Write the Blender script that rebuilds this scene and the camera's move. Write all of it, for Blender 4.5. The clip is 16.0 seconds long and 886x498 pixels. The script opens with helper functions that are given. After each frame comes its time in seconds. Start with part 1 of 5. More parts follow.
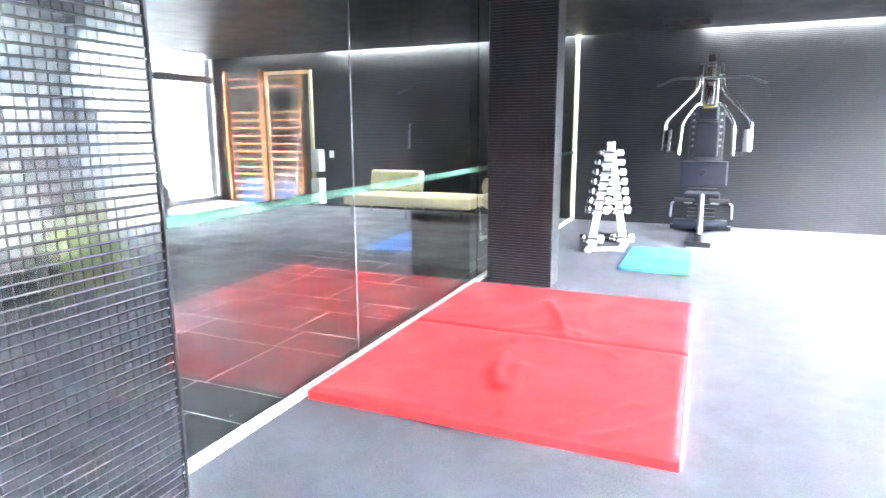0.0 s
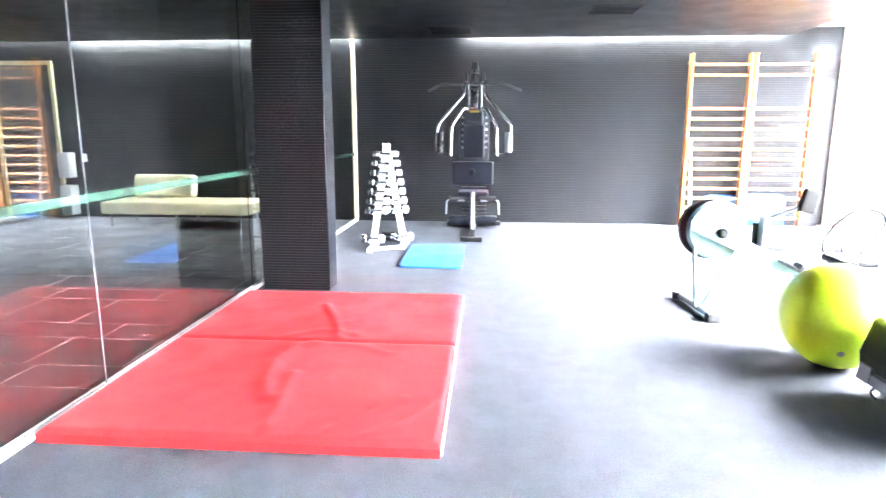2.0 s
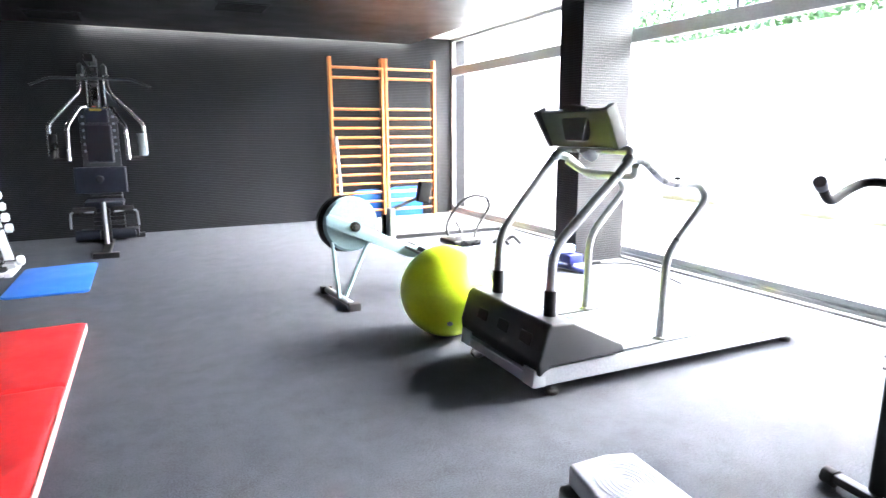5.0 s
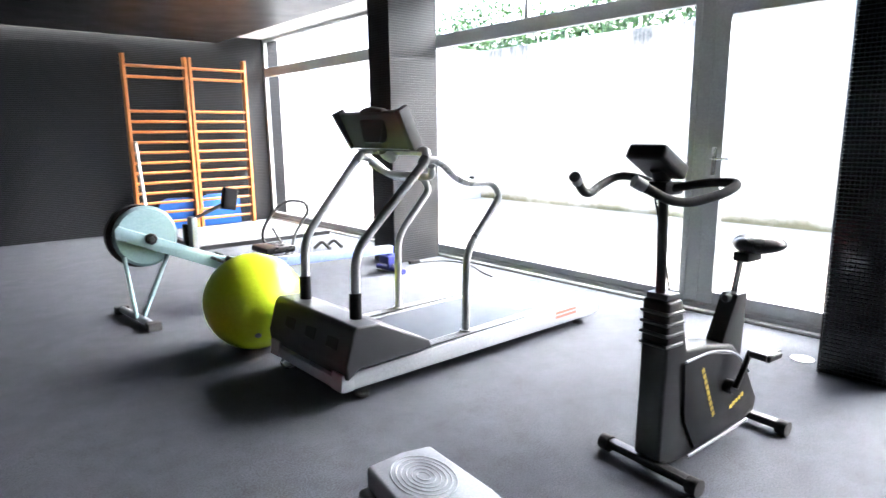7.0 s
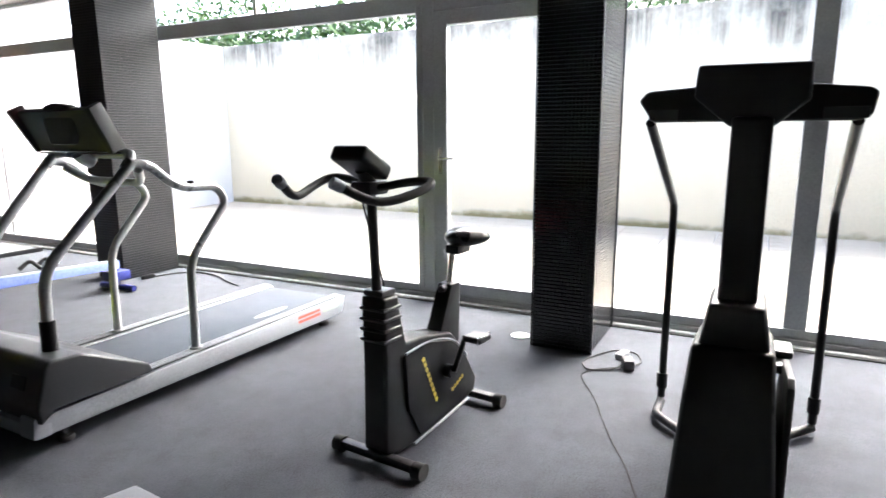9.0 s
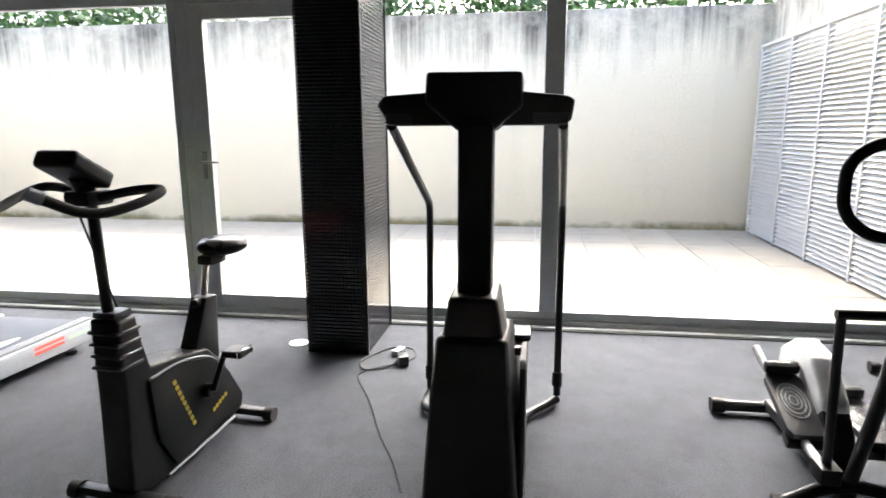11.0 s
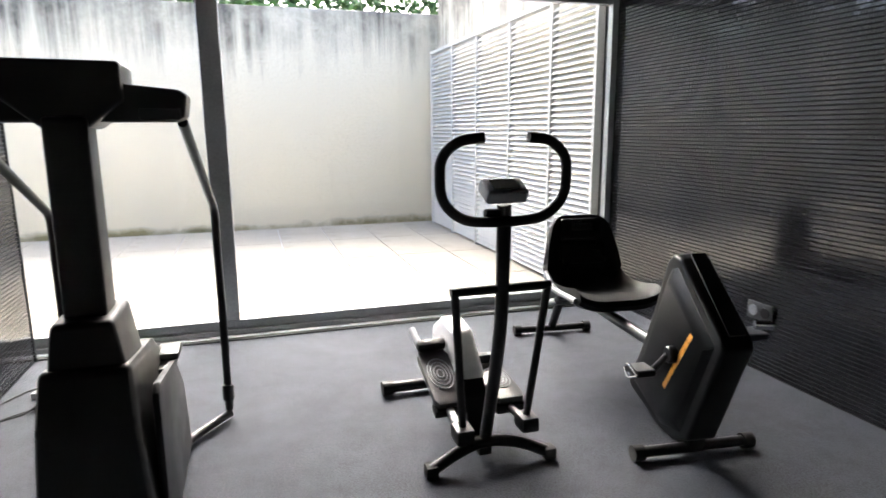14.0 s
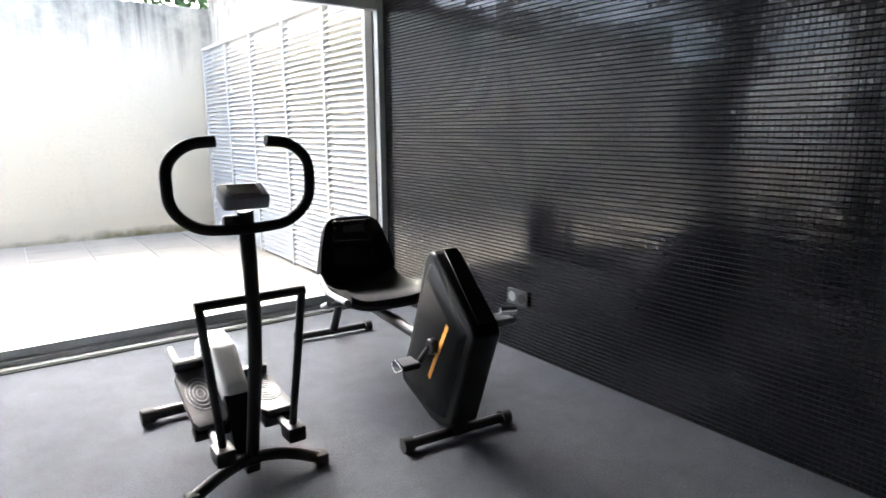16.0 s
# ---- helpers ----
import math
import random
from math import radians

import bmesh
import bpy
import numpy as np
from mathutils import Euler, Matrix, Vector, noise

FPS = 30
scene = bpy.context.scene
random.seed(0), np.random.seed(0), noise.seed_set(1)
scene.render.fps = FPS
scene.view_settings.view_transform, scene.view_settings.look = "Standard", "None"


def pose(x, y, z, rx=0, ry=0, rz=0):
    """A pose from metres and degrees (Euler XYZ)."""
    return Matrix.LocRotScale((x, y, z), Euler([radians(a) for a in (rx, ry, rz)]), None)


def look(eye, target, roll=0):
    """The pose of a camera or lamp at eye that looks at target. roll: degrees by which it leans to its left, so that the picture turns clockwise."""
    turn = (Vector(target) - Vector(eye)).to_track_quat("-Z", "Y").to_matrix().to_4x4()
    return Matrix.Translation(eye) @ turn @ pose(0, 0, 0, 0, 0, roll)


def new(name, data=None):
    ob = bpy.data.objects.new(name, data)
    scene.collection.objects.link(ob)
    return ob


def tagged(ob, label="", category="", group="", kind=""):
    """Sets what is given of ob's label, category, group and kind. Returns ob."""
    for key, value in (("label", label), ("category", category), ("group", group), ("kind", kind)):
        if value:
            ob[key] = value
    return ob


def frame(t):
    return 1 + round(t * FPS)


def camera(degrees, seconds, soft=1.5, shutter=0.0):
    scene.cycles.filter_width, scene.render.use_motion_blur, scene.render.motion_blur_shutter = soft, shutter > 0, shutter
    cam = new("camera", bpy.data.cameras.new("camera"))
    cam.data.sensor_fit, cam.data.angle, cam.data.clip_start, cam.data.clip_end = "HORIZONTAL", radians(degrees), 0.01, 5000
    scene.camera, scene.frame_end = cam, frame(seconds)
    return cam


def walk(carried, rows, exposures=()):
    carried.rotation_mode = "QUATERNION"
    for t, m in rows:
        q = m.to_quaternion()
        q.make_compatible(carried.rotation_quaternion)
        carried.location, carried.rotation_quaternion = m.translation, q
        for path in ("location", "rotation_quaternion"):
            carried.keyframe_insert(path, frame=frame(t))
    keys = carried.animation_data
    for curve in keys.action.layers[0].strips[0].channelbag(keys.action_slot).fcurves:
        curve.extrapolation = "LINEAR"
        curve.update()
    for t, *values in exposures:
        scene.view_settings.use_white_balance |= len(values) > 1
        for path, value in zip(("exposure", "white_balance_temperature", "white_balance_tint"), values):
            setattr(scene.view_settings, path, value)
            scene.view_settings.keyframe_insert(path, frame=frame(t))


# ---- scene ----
cam = camera(72.05, 16.0, shutter=0.35)
PATH = [
    (0.0, pose(-0.221, -0.105, 1.329, 78.94, 0.22, 23.25)),
    (0.5, pose(-0.179, -0.082, 1.329, 78.98, 0.02, 18.51)),
    (1.0, pose(-0.138, -0.057, 1.329, 79.00, -0.04, 13.35)),
    (1.5, pose(-0.099, -0.041, 1.328, 79.06, -0.07, 8.74)),
    (2.0, pose(-0.057, -0.027, 1.323, 79.12, -0.13, 4.21)),
    (2.5, pose(-0.000, -0.018, 1.323, 79.14, 0.04, -1.44)),
    (3.0, pose(0.060, -0.007, 1.324, 79.15, 0.06, -8.13)),
    (3.5, pose(0.110, -0.005, 1.326, 79.13, 0.16, -12.41)),
    (4.0, pose(0.159, -0.010, 1.326, 79.14, 0.16, -17.23)),
    (4.5, pose(0.209, -0.014, 1.333, 79.04, 0.26, -21.57)),
    (7.0, pose(0.419, -0.093, 1.322, 79.17, 0.64, -41.12)),
    (7.5, pose(0.460, -0.118, 1.320, 79.18, 0.77, -45.45)),
    (8.0, pose(0.495, -0.149, 1.319, 79.20, 0.74, -50.91)),
    (8.5, pose(0.544, -0.186, 1.320, 79.10, 0.68, -56.85)),
    (9.0, pose(0.583, -0.230, 1.322, 79.04, 0.40, -62.73)),
    (9.5, pose(0.616, -0.285, 1.322, 79.03, 0.47, -67.32)),
    (10.0, pose(0.631, -0.320, 1.329, 79.00, 0.28, -72.29)),
    (12.5, pose(0.709, -0.543, 1.320, 79.03, 0.74, -92.37)),
    (13.0, pose(0.704, -0.586, 1.326, 78.92, 0.74, -96.16)),
    (13.5, pose(0.710, -0.640, 1.318, 78.93, 0.61, -101.63)),
    (14.0, pose(0.715, -0.689, 1.317, 78.91, 0.38, -107.44)),
    (14.5, pose(0.701, -0.728, 1.320, 78.93, 0.21, -112.25)),
    (15.0, pose(0.689, -0.779, 1.319, 78.93, 0.17, -116.81)),
    (15.5, pose(0.662, -0.820, 1.321, 78.94, 0.28, -121.35)),
    (16.0, pose(0.647, -0.858, 1.320, 78.94, 0.36, -125.94)),
]
EXPOSURES = [(0.0, 7.52, 5450, 10), (2.5, 7.2, 5500, 10), (3.5, 6.65, 5600, 10), (4.0, 6.2, 5600, 10), (4.5, 5.75, 5650, 10), (7.0, 4.3, 5700, 10), (9.5, 3.45, 6050, 10), (13.0, 3.1, 6200, 10), (14.5, 3.15, 6150, 10), (16.0, 3.5, 6000, 10)]
walk(cam, PATH, EXPOSURES)

# ---------------------------------------------------------------- light
world = bpy.data.worlds.new("sky")
scene.world = world
world.use_nodes = True
wn = world.node_tree.nodes
sky = wn.new("ShaderNodeTexSky")
sky.sky_type = "NISHITA"
sky.sun_disc = False
sky.sun_elevation, sky.sun_rotation = radians(43), radians(101)
sky.air_density, sky.dust_density, sky.ozone_density = 0.7, 6.0, 0.5
world.node_tree.links.new(sky.outputs[0], wn["Background"].inputs[0])
wn["Background"].inputs[1].default_value = 0.15
sun = new("sun", bpy.data.lights.new("sun", "SUN"))
sun.data.energy, sun.data.angle, sun.data.color = 1.5, radians(60), (1.0, 0.94, 0.84)
sun.matrix_basis = look((0, 0, 0), (-1.0, 0.2, -0.95))

# ---------------------------------------------------------------- materials
def ramp_mix(nt, fac, a, b):
    m = nt.nodes.new("ShaderNodeMix")
    m.data_type = "RGBA"
    nt.links.new(fac, m.inputs["Factor"])
    for sock, c in ((m.inputs["A"], a), (m.inputs["B"], b)):
        if isinstance(c, tuple):
            sock.default_value = (*c, 1)
        else:
            nt.links.new(c, sock)
    return m.outputs["Result"]


def noise_out(nt, scale, detail=4.0, stretch=(1, 1, 1), rough=0.55):
    co = nt.nodes.new("ShaderNodeTexCoord")
    mp = nt.nodes.new("ShaderNodeMapping")
    mp.inputs["Scale"].default_value = stretch
    no = nt.nodes.new("ShaderNodeTexNoise")
    no.inputs["Scale"].default_value, no.inputs["Detail"].default_value = scale, detail
    no.inputs["Roughness"].default_value = rough
    nt.links.new(co.outputs["Object"], mp.inputs["Vector"])
    nt.links.new(mp.outputs[0], no.inputs["Vector"])
    return no.outputs["Fac"]


def remap(nt, val, lo, hi, a=0.0, b=1.0):
    m = nt.nodes.new("ShaderNodeMapRange")
    nt.links.new(val, m.inputs["Value"])
    for k, x in zip(("From Min", "From Max", "To Min", "To Max"), (lo, hi, a, b)):
        m.inputs[k].default_value = x
    return m.outputs[0]


def material(name, dark, light, rough=0.5, metal=0.0, fine=60, coarse=4, bump=0.1, rough_var=0.1, stretch=(1, 1, 1), coat=0.0, spec=0.5):
    """Two-tone surface with grain, broad wear and fine relief."""
    m = bpy.data.materials.new(name)
    m.use_nodes = True
    nt = m.node_tree
    b = nt.nodes["Principled BSDF"]
    n1, n2 = noise_out(nt, fine, 5, stretch), noise_out(nt, coarse, 3)
    mid = tuple((p + q) / 2 for p, q in zip(dark, light))
    c1 = ramp_mix(nt, remap(nt, n1, 0.35, 0.65), dark, light)
    c2 = ramp_mix(nt, remap(nt, n2, 0.35, 0.65, 0.0, 0.6), c1, mid)
    nt.links.new(c2, b.inputs["Base Color"])
    nt.links.new(remap(nt, n2, 0.3, 0.7, max(rough - rough_var, 0.02), min(rough + rough_var, 1)), b.inputs["Roughness"])
    b.inputs["Metallic"].default_value = metal
    b.inputs["Specular IOR Level"].default_value = spec
    b.inputs["Coat Weight"].default_value = coat
    if bump:
        bp = nt.nodes.new("ShaderNodeBump")
        bp.inputs["Strength"].default_value, bp.inputs["Distance"].default_value = bump, 0.004
        nt.links.new(n1, bp.inputs["Height"])
        nt.links.new(bp.outputs[0], b.inputs["Normal"])
    return m


def island_shade(m, amount=0.35):
    """Lets joined pieces differ in tone from one another."""
    nt = m.node_tree
    b = nt.nodes["Principled BSDF"]
    geo = nt.nodes.new("ShaderNodeNewGeometry")
    old = b.inputs["Base Color"].links[0].from_socket
    hsv = nt.nodes.new("ShaderNodeHueSaturation")
    nt.links.new(old, hsv.inputs["Color"])
    nt.links.new(remap(nt, geo.outputs["Random Per Island"], 0, 1, 1 - amount, 1 + amount), hsv.inputs["Value"])
    nt.links.new(hsv.outputs[0], b.inputs["Base Color"])
    return m


def glass_material(name, tint=(1, 1, 1), ior=1.5):
    m = bpy.data.materials.new(name)
    m.use_nodes = True
    b = m.node_tree.nodes["Principled BSDF"]
    b.inputs["Base Color"].default_value = (*tint, 1)
    b.inputs["Transmission Weight"].default_value = 1
    b.inputs["Roughness"].default_value = 0.0
    b.inputs["IOR"].default_value = ior
    return m


def emitter(name, colour, strength):
    m = bpy.data.materials.new(name)
    m.use_nodes = True
    b = m.node_tree.nodes["Principled BSDF"]
    b.inputs["Base Color"].default_value = (*colour, 1)
    b.inputs["Emission Color"].default_value = (*colour, 1)
    b.inputs["Emission Strength"].default_value = strength
    return m


M = {}
M["carpet"] = material("grey_carpet", (0.022, 0.0238, 0.0290), (0.084, 0.0895, 0.106), 0.95, fine=170, coarse=1.7, bump=0.8, rough_var=0.03, spec=0.25)
def mottle(m, scale, lo, hi):
    """Broad uneven wear over a whole surface."""
    nt = m.node_tree
    b = nt.nodes["Principled BSDF"]
    hsv = nt.nodes.new("ShaderNodeHueSaturation")
    nt.links.new(b.inputs["Base Color"].links[0].from_socket, hsv.inputs["Color"])
    nt.links.new(remap(nt, noise_out(nt, scale, 9, (1, 1, 1), 0.72), 0.3, 0.7, lo, hi), hsv.inputs["Value"])
    nt.links.new(hsv.outputs[0], b.inputs["Base Color"])


mottle(M["carpet"], 6.0, 0.8, 1.2)
M["tile"] = island_shade(material("dark_glazed_tile", (0.006, 0.006, 0.0075), (0.012, 0.012, 0.0145), 0.13, fine=30, coarse=5, bump=0.03, rough_var=0.04, spec=0.75), 0.1)
M["grout"] = material("dark_grout", (0.012, 0.012, 0.013), (0.026, 0.026, 0.028), 0.7, fine=120, bump=0.2)
M["plaster"] = material("white_plaster", (0.72, 0.72, 0.7), (0.8, 0.8, 0.78), 0.9, fine=90, coarse=1.5, bump=0.15)
M["greywall"] = material("grey_painted_wall", (0.12, 0.125, 0.13), (0.16, 0.165, 0.17), 0.7, fine=50, coarse=1.5, bump=0.1)
M["alu"] = material("grey_aluminium", (0.33, 0.34, 0.35), (0.42, 0.43, 0.44), 0.45, metal=0.35, fine=80, bump=0.03)
M["alu_light"] = material("light_aluminium", (0.36, 0.385, 0.42), (0.44, 0.465, 0.50), 0.36, metal=0.4, fine=80, bump=0.03, rough_var=0.03)
M["steel_grey"] = material("grey_painted_steel_tube", (0.3, 0.31, 0.32), (0.4, 0.41, 0.42), 0.35, metal=0.5, fine=70, bump=0.03)
M["chrome"] = material("chrome", (0.7, 0.7, 0.7), (0.8, 0.8, 0.8), 0.12, metal=1.0, fine=60, bump=0.01, rough_var=0.06)
M["black_metal"] = material("black_powder_coated_steel", (0.005, 0.005, 0.006), (0.011, 0.011, 0.012), 0.38, fine=180, bump=0.08, spec=0.4)
M["black_plastic"] = material("black_moulded_plastic", (0.005, 0.005, 0.0055), (0.010, 0.010, 0.011), 0.42, fine=220, bump=0.1, spec=0.28)
M["dark_plastic"] = material("dark_grey_plastic", (0.02, 0.021, 0.024), (0.036, 0.038, 0.042), 0.42, fine=200, bump=0.1)
M["rubber"] = material("black_rubber", (0.005, 0.005, 0.005), (0.01, 0.01, 0.01), 0.75, fine=150, bump=0.2)
M["leather"] = material("black_vinyl", (0.005, 0.005, 0.0055), (0.010, 0.010, 0.011), 0.3, fine=140, bump=0.15, spec=0.3)
M["seat_vinyl"] = material("matt_black_vinyl", (0.005, 0.005, 0.0055), (0.009, 0.009, 0.010), 0.5, fine=140, bump=0.15, spec=0.16)
M["navy"] = material("dark_blue_vinyl", (0.004, 0.0055, 0.011), (0.009, 0.012, 0.021), 0.4, fine=120, bump=0.12)
M["white_paint"] = material("white_enamel", (0.72, 0.73, 0.74), (0.8, 0.81, 0.82), 0.35, fine=60, bump=0.03)
M["red"] = material("red_vinyl", (0.57, 0.018, 0.022), (0.65, 0.028, 0.033), 0.42, fine=40, coarse=3, bump=0.08)
M["red_side"] = material("pale_pink_vinyl_edge", (0.72, 0.3, 0.3), (0.78, 0.38, 0.37), 0.5, fine=60, bump=0.05)
M["blue_mat"] = material("blue_foam", (0.018, 0.115, 0.50), (0.03, 0.16, 0.60), 0.7, fine=160, coarse=3, bump=0.2)
M["lime"] = material("lime_green_vinyl", (0.54, 0.70, 0.008), (0.60, 0.76, 0.016), 0.38, fine=50, coarse=2, bump=0.04)
M["orange_wood"] = material("varnished_orange_wood", (0.42, 0.13, 0.03), (0.58, 0.22, 0.055), 0.38, fine=25, coarse=3, bump=0.08, stretch=(14, 14, 1), coat=0.2)
M["cream"] = material("cream_upholstery", (0.62, 0.55, 0.34), (0.7, 0.63, 0.42), 0.75, fine=180, bump=0.15)
M["pale_blue"] = material("pale_blue_enamel", (0.22, 0.335, 0.365), (0.28, 0.40, 0.43), 0.4, fine=60, bump=0.03)
M["blue_rail"] = material("blue_anodised_rail", (0.13, 0.18, 0.50), (0.19, 0.25, 0.58), 0.35, metal=0.3, fine=60, bump=0.03)
M["deep_blue"] = material("deep_blue_paint", (0.010, 0.014, 0.10), (0.016, 0.022, 0.14), 0.4, fine=60, bump=0.04)
M["belt"] = material("grey_blue_rubber_belt", (0.038, 0.046, 0.062), (0.062, 0.073, 0.094), 0.7, fine=180, coarse=2, bump=0.2, spec=0.2)
M["yellow_ink"] = material("yellow_print", (0.34, 0.25, 0.02), (0.42, 0.31, 0.03), 0.5, bump=0)
M["orange_ink"] = material("orange_print", (0.75, 0.3, 0.03), (0.85, 0.38, 0.05), 0.5, bump=0)
M["red_ink"] = material("red_print", (0.6, 0.1, 0.06), (0.68, 0.14, 0.1), 0.5, bump=0)
M["green_ink"] = material("pale_green_print", (0.4, 0.52, 0.42), (0.46, 0.58, 0.48), 0.5, bump=0)
M["green_film"] = material("green_translucent_film", (0.05, 0.16, 0.11), (0.07, 0.20, 0.14), 0.6, fine=30, bump=0)
M["grey_green"] = material("grey_green_plastic", (0.045, 0.05, 0.042), (0.07, 0.076, 0.065), 0.45, fine=160, bump=0.08)
M["screen"] = material("dark_display", (0.01, 0.014, 0.012), (0.02, 0.026, 0.022), 0.15, bump=0)
M["pale_grey"] = material("pale_grey_plastic", (0.2, 0.215, 0.24), (0.28, 0.295, 0.32), 0.5, fine=120, bump=0.08)
M["stone_floor"] = material("slate_floor_tile", (0.02, 0.021, 0.022), (0.042, 0.042, 0.042), 0.45, fine=18, coarse=2, bump=0.1)
M["joint"] = material("pale_joint", (0.55, 0.55, 0.53), (0.65, 0.65, 0.62), 0.9, bump=0.1)
M["glass"] = glass_material("clear_glass", (0.97, 0.99, 0.98), 1.25)
M["partition_glass"] = glass_material("partition_glass", (0.93, 0.97, 0.95), 1.55)
M["light"] = emitter("warm_light_strip", (1.0, 0.93, 0.8), 2.0)
M["leaf"] = island_shade(material("hedge_leaf", (0.03, 0.075, 0.015), (0.08, 0.15, 0.03), 0.55, fine=20, bump=0.05), 0.5)
M["paver"] = stained_paver = island_shade(material("concrete_paver", (0.40, 0.355, 0.28), (0.52, 0.47, 0.385), 0.9, fine=60, coarse=1.2, bump=0.3), 0.12)

nt_ = stained_paver.node_tree
old_ = nt_.nodes["Principled BSDF"].inputs["Base Color"].links[0].from_socket
nt_.links.new(ramp_mix(nt_, remap(nt_, noise_out(nt_, 1.6, 7, (1, 1, 1), 0.7), 0.5, 0.72, 0.0, 0.75), old_, (0.15, 0.125, 0.095)), nt_.nodes["Principled BSDF"].inputs["Base Color"])


def concrete_material():
    """Light concrete with dark rain streaks that run down from the coping and green dirt at the foot."""
    m = material("stained_concrete", (0.57, 0.53, 0.425), (0.67, 0.63, 0.52), 0.9, fine=35, coarse=1.1, bump=0.35)
    nt = m.node_tree
    b = nt.nodes["Principled BSDF"]
    base = b.inputs["Base Color"].links[0].from_socket
    co = nt.nodes.new("ShaderNodeTexCoord")
    sep = nt.nodes.new("ShaderNodeSeparateXYZ")
    nt.links.new(co.outputs["Object"], sep.inputs[0])
    streak = noise_out(nt, 1.0, 8, (5.0, 5.0, 0.16), 0.72)
    blot = noise_out(nt, 1.5, 7, (1, 1, 1), 0.7)
    reach = remap(nt, sep.outputs["Z"], 1.3, 3.0, -0.42, 0.26)
    add = nt.nodes.new("ShaderNodeMath")
    nt.links.new(streak, add.inputs[0]), nt.links.new(reach, add.inputs[1])
    mul = nt.nodes.new("ShaderNodeMath")
    mul.operation = "MULTIPLY"
    nt.links.new(remap(nt, add.outputs[0], 0.45, 0.75), mul.inputs[0])
    nt.links.new(remap(nt, blot, 0.32, 0.62, 0.2, 1.0), mul.inputs[1])
    c = ramp_mix(nt, mul.outputs[0], base, (0.10, 0.09, 0.075))
    foot = nt.nodes.new("ShaderNodeMath")
    nt.links.new(blot, foot.inputs[0]), nt.links.new(remap(nt, sep.outputs["Z"], -0.02, 0.2, 0.25, -0.3), foot.inputs[1])
    c = ramp_mix(nt, remap(nt, foot.outputs[0], 0.55, 0.8), c, (0.22, 0.2, 0.11))
    nt.links.new(c, b.inputs["Base Color"])
    return m


M["louvre"] = material("off_white_louvre_paint", (0.54, 0.53, 0.50), (0.62, 0.61, 0.58), 0.5, fine=40, bump=0.04)
M["concrete"] = concrete_material()


def tiled_material(name, across, along, pitch, dark, light, joint):
    """Small glazed tiles in straight courses for surfaces that stay far off: the course joints are wider than the upright ones."""
    m = material(name, dark, light, 0.36, fine=30, coarse=3, bump=0, rough_var=0.05, spec=0.22)
    nt = m.node_tree
    b = nt.nodes["Principled BSDF"]
    base = b.inputs["Base Color"].links[0].from_socket
    co = nt.nodes.new("ShaderNodeTexCoord")

    def joints(weights, width):
        dot = nt.nodes.new("ShaderNodeVectorMath")
        dot.operation = "DOT_PRODUCT"
        dot.inputs[1].default_value = weights
        nt.links.new(co.outputs["Object"], dot.inputs[0])
        fold = nt.nodes.new("ShaderNodeMath")
        fold.operation = "PINGPONG"
        fold.inputs[1].default_value = pitch / 2
        nt.links.new(dot.outputs["Value"], fold.inputs[0])
        return remap(nt, fold.outputs[0], width * 0.4, width, 1.0, 0.0)

    rows, cols = joints(along, 0.0042), joints(across, 0.0022)
    top = nt.nodes.new("ShaderNodeMath")
    top.operation = "MAXIMUM"
    nt.links.new(rows, top.inputs[0]), nt.links.new(cols, top.inputs[1])
    nt.links.new(ramp_mix(nt, rows, base, joint), b.inputs["Base Color"])
    bp = nt.nodes.new("ShaderNodeBump")
    bp.invert = True
    bp.inputs["Strength"].default_value, bp.inputs["Distance"].default_value = 0.45, 0.003
    nt.links.new(top.outputs[0], bp.inputs["Height"])
    nt.links.new(bp.outputs[0], b.inputs["Normal"])
    return m


# the pale joint colour stands in for glints along the tile edges
M["mosaic"] = tiled_material("dark_mosaic", (1, 1, 0), (0, 0, 1), 0.0235, (0.004, 0.004, 0.005), (0.008, 0.008, 0.0096), (0.034, 0.034, 0.036))
M["ceiling"] = tiled_material("dark_ceiling_tile", (0, 1, 0), (1, 0, 0), 0.047, (0.008, 0.008, 0.009), (0.014, 0.014, 0.015), (0.02, 0.02, 0.021))
film = M["green_film"].node_tree.nodes["Principled BSDF"]
film.inputs["Alpha"].default_value = 0.48


# ---------------------------------------------------------------- mesh helpers
def finish(me, smooth=38):
    me.polygons.foreach_set("use_smooth", [True] * len(me.polygons))
    me.set_sharp_from_angle(angle=radians(smooth))
    return me


BASE = {}


def thing(name, base, label, category, group="", kind=""):
    ob = new(name)
    ob.empty_display_size = 0.1
    ob.location = base
    BASE[ob] = Vector(base)
    return tagged(ob, label, category, group, kind)


def part(name, bm, mat, parent=None, label=""):
    """One mesh object from a bmesh in world coordinates, under its thing or part."""
    me = bpy.data.meshes.new(name)
    if parent is not None:
        bmesh.ops.translate(bm, verts=bm.verts, vec=-BASE[parent])
    bm.normal_update()
    bm.to_mesh(me)
    bm.free()
    finish(me)
    me.materials.append(M[mat])
    ob = new(name, me)
    if parent is not None:
        ob.parent = parent
        BASE[ob] = BASE[parent]
    if label:
        ob["label"] = label
    return ob


def structure(name, bm, mat, label, category):
    return tagged(part(name, bm, mat), label, category, kind="structure")


def join_into(bm, other):
    me = bpy.data.meshes.new("tmp")
    other.to_mesh(me)
    other.free()
    bm.from_mesh(me)
    bpy.data.meshes.remove(me)
    return bm


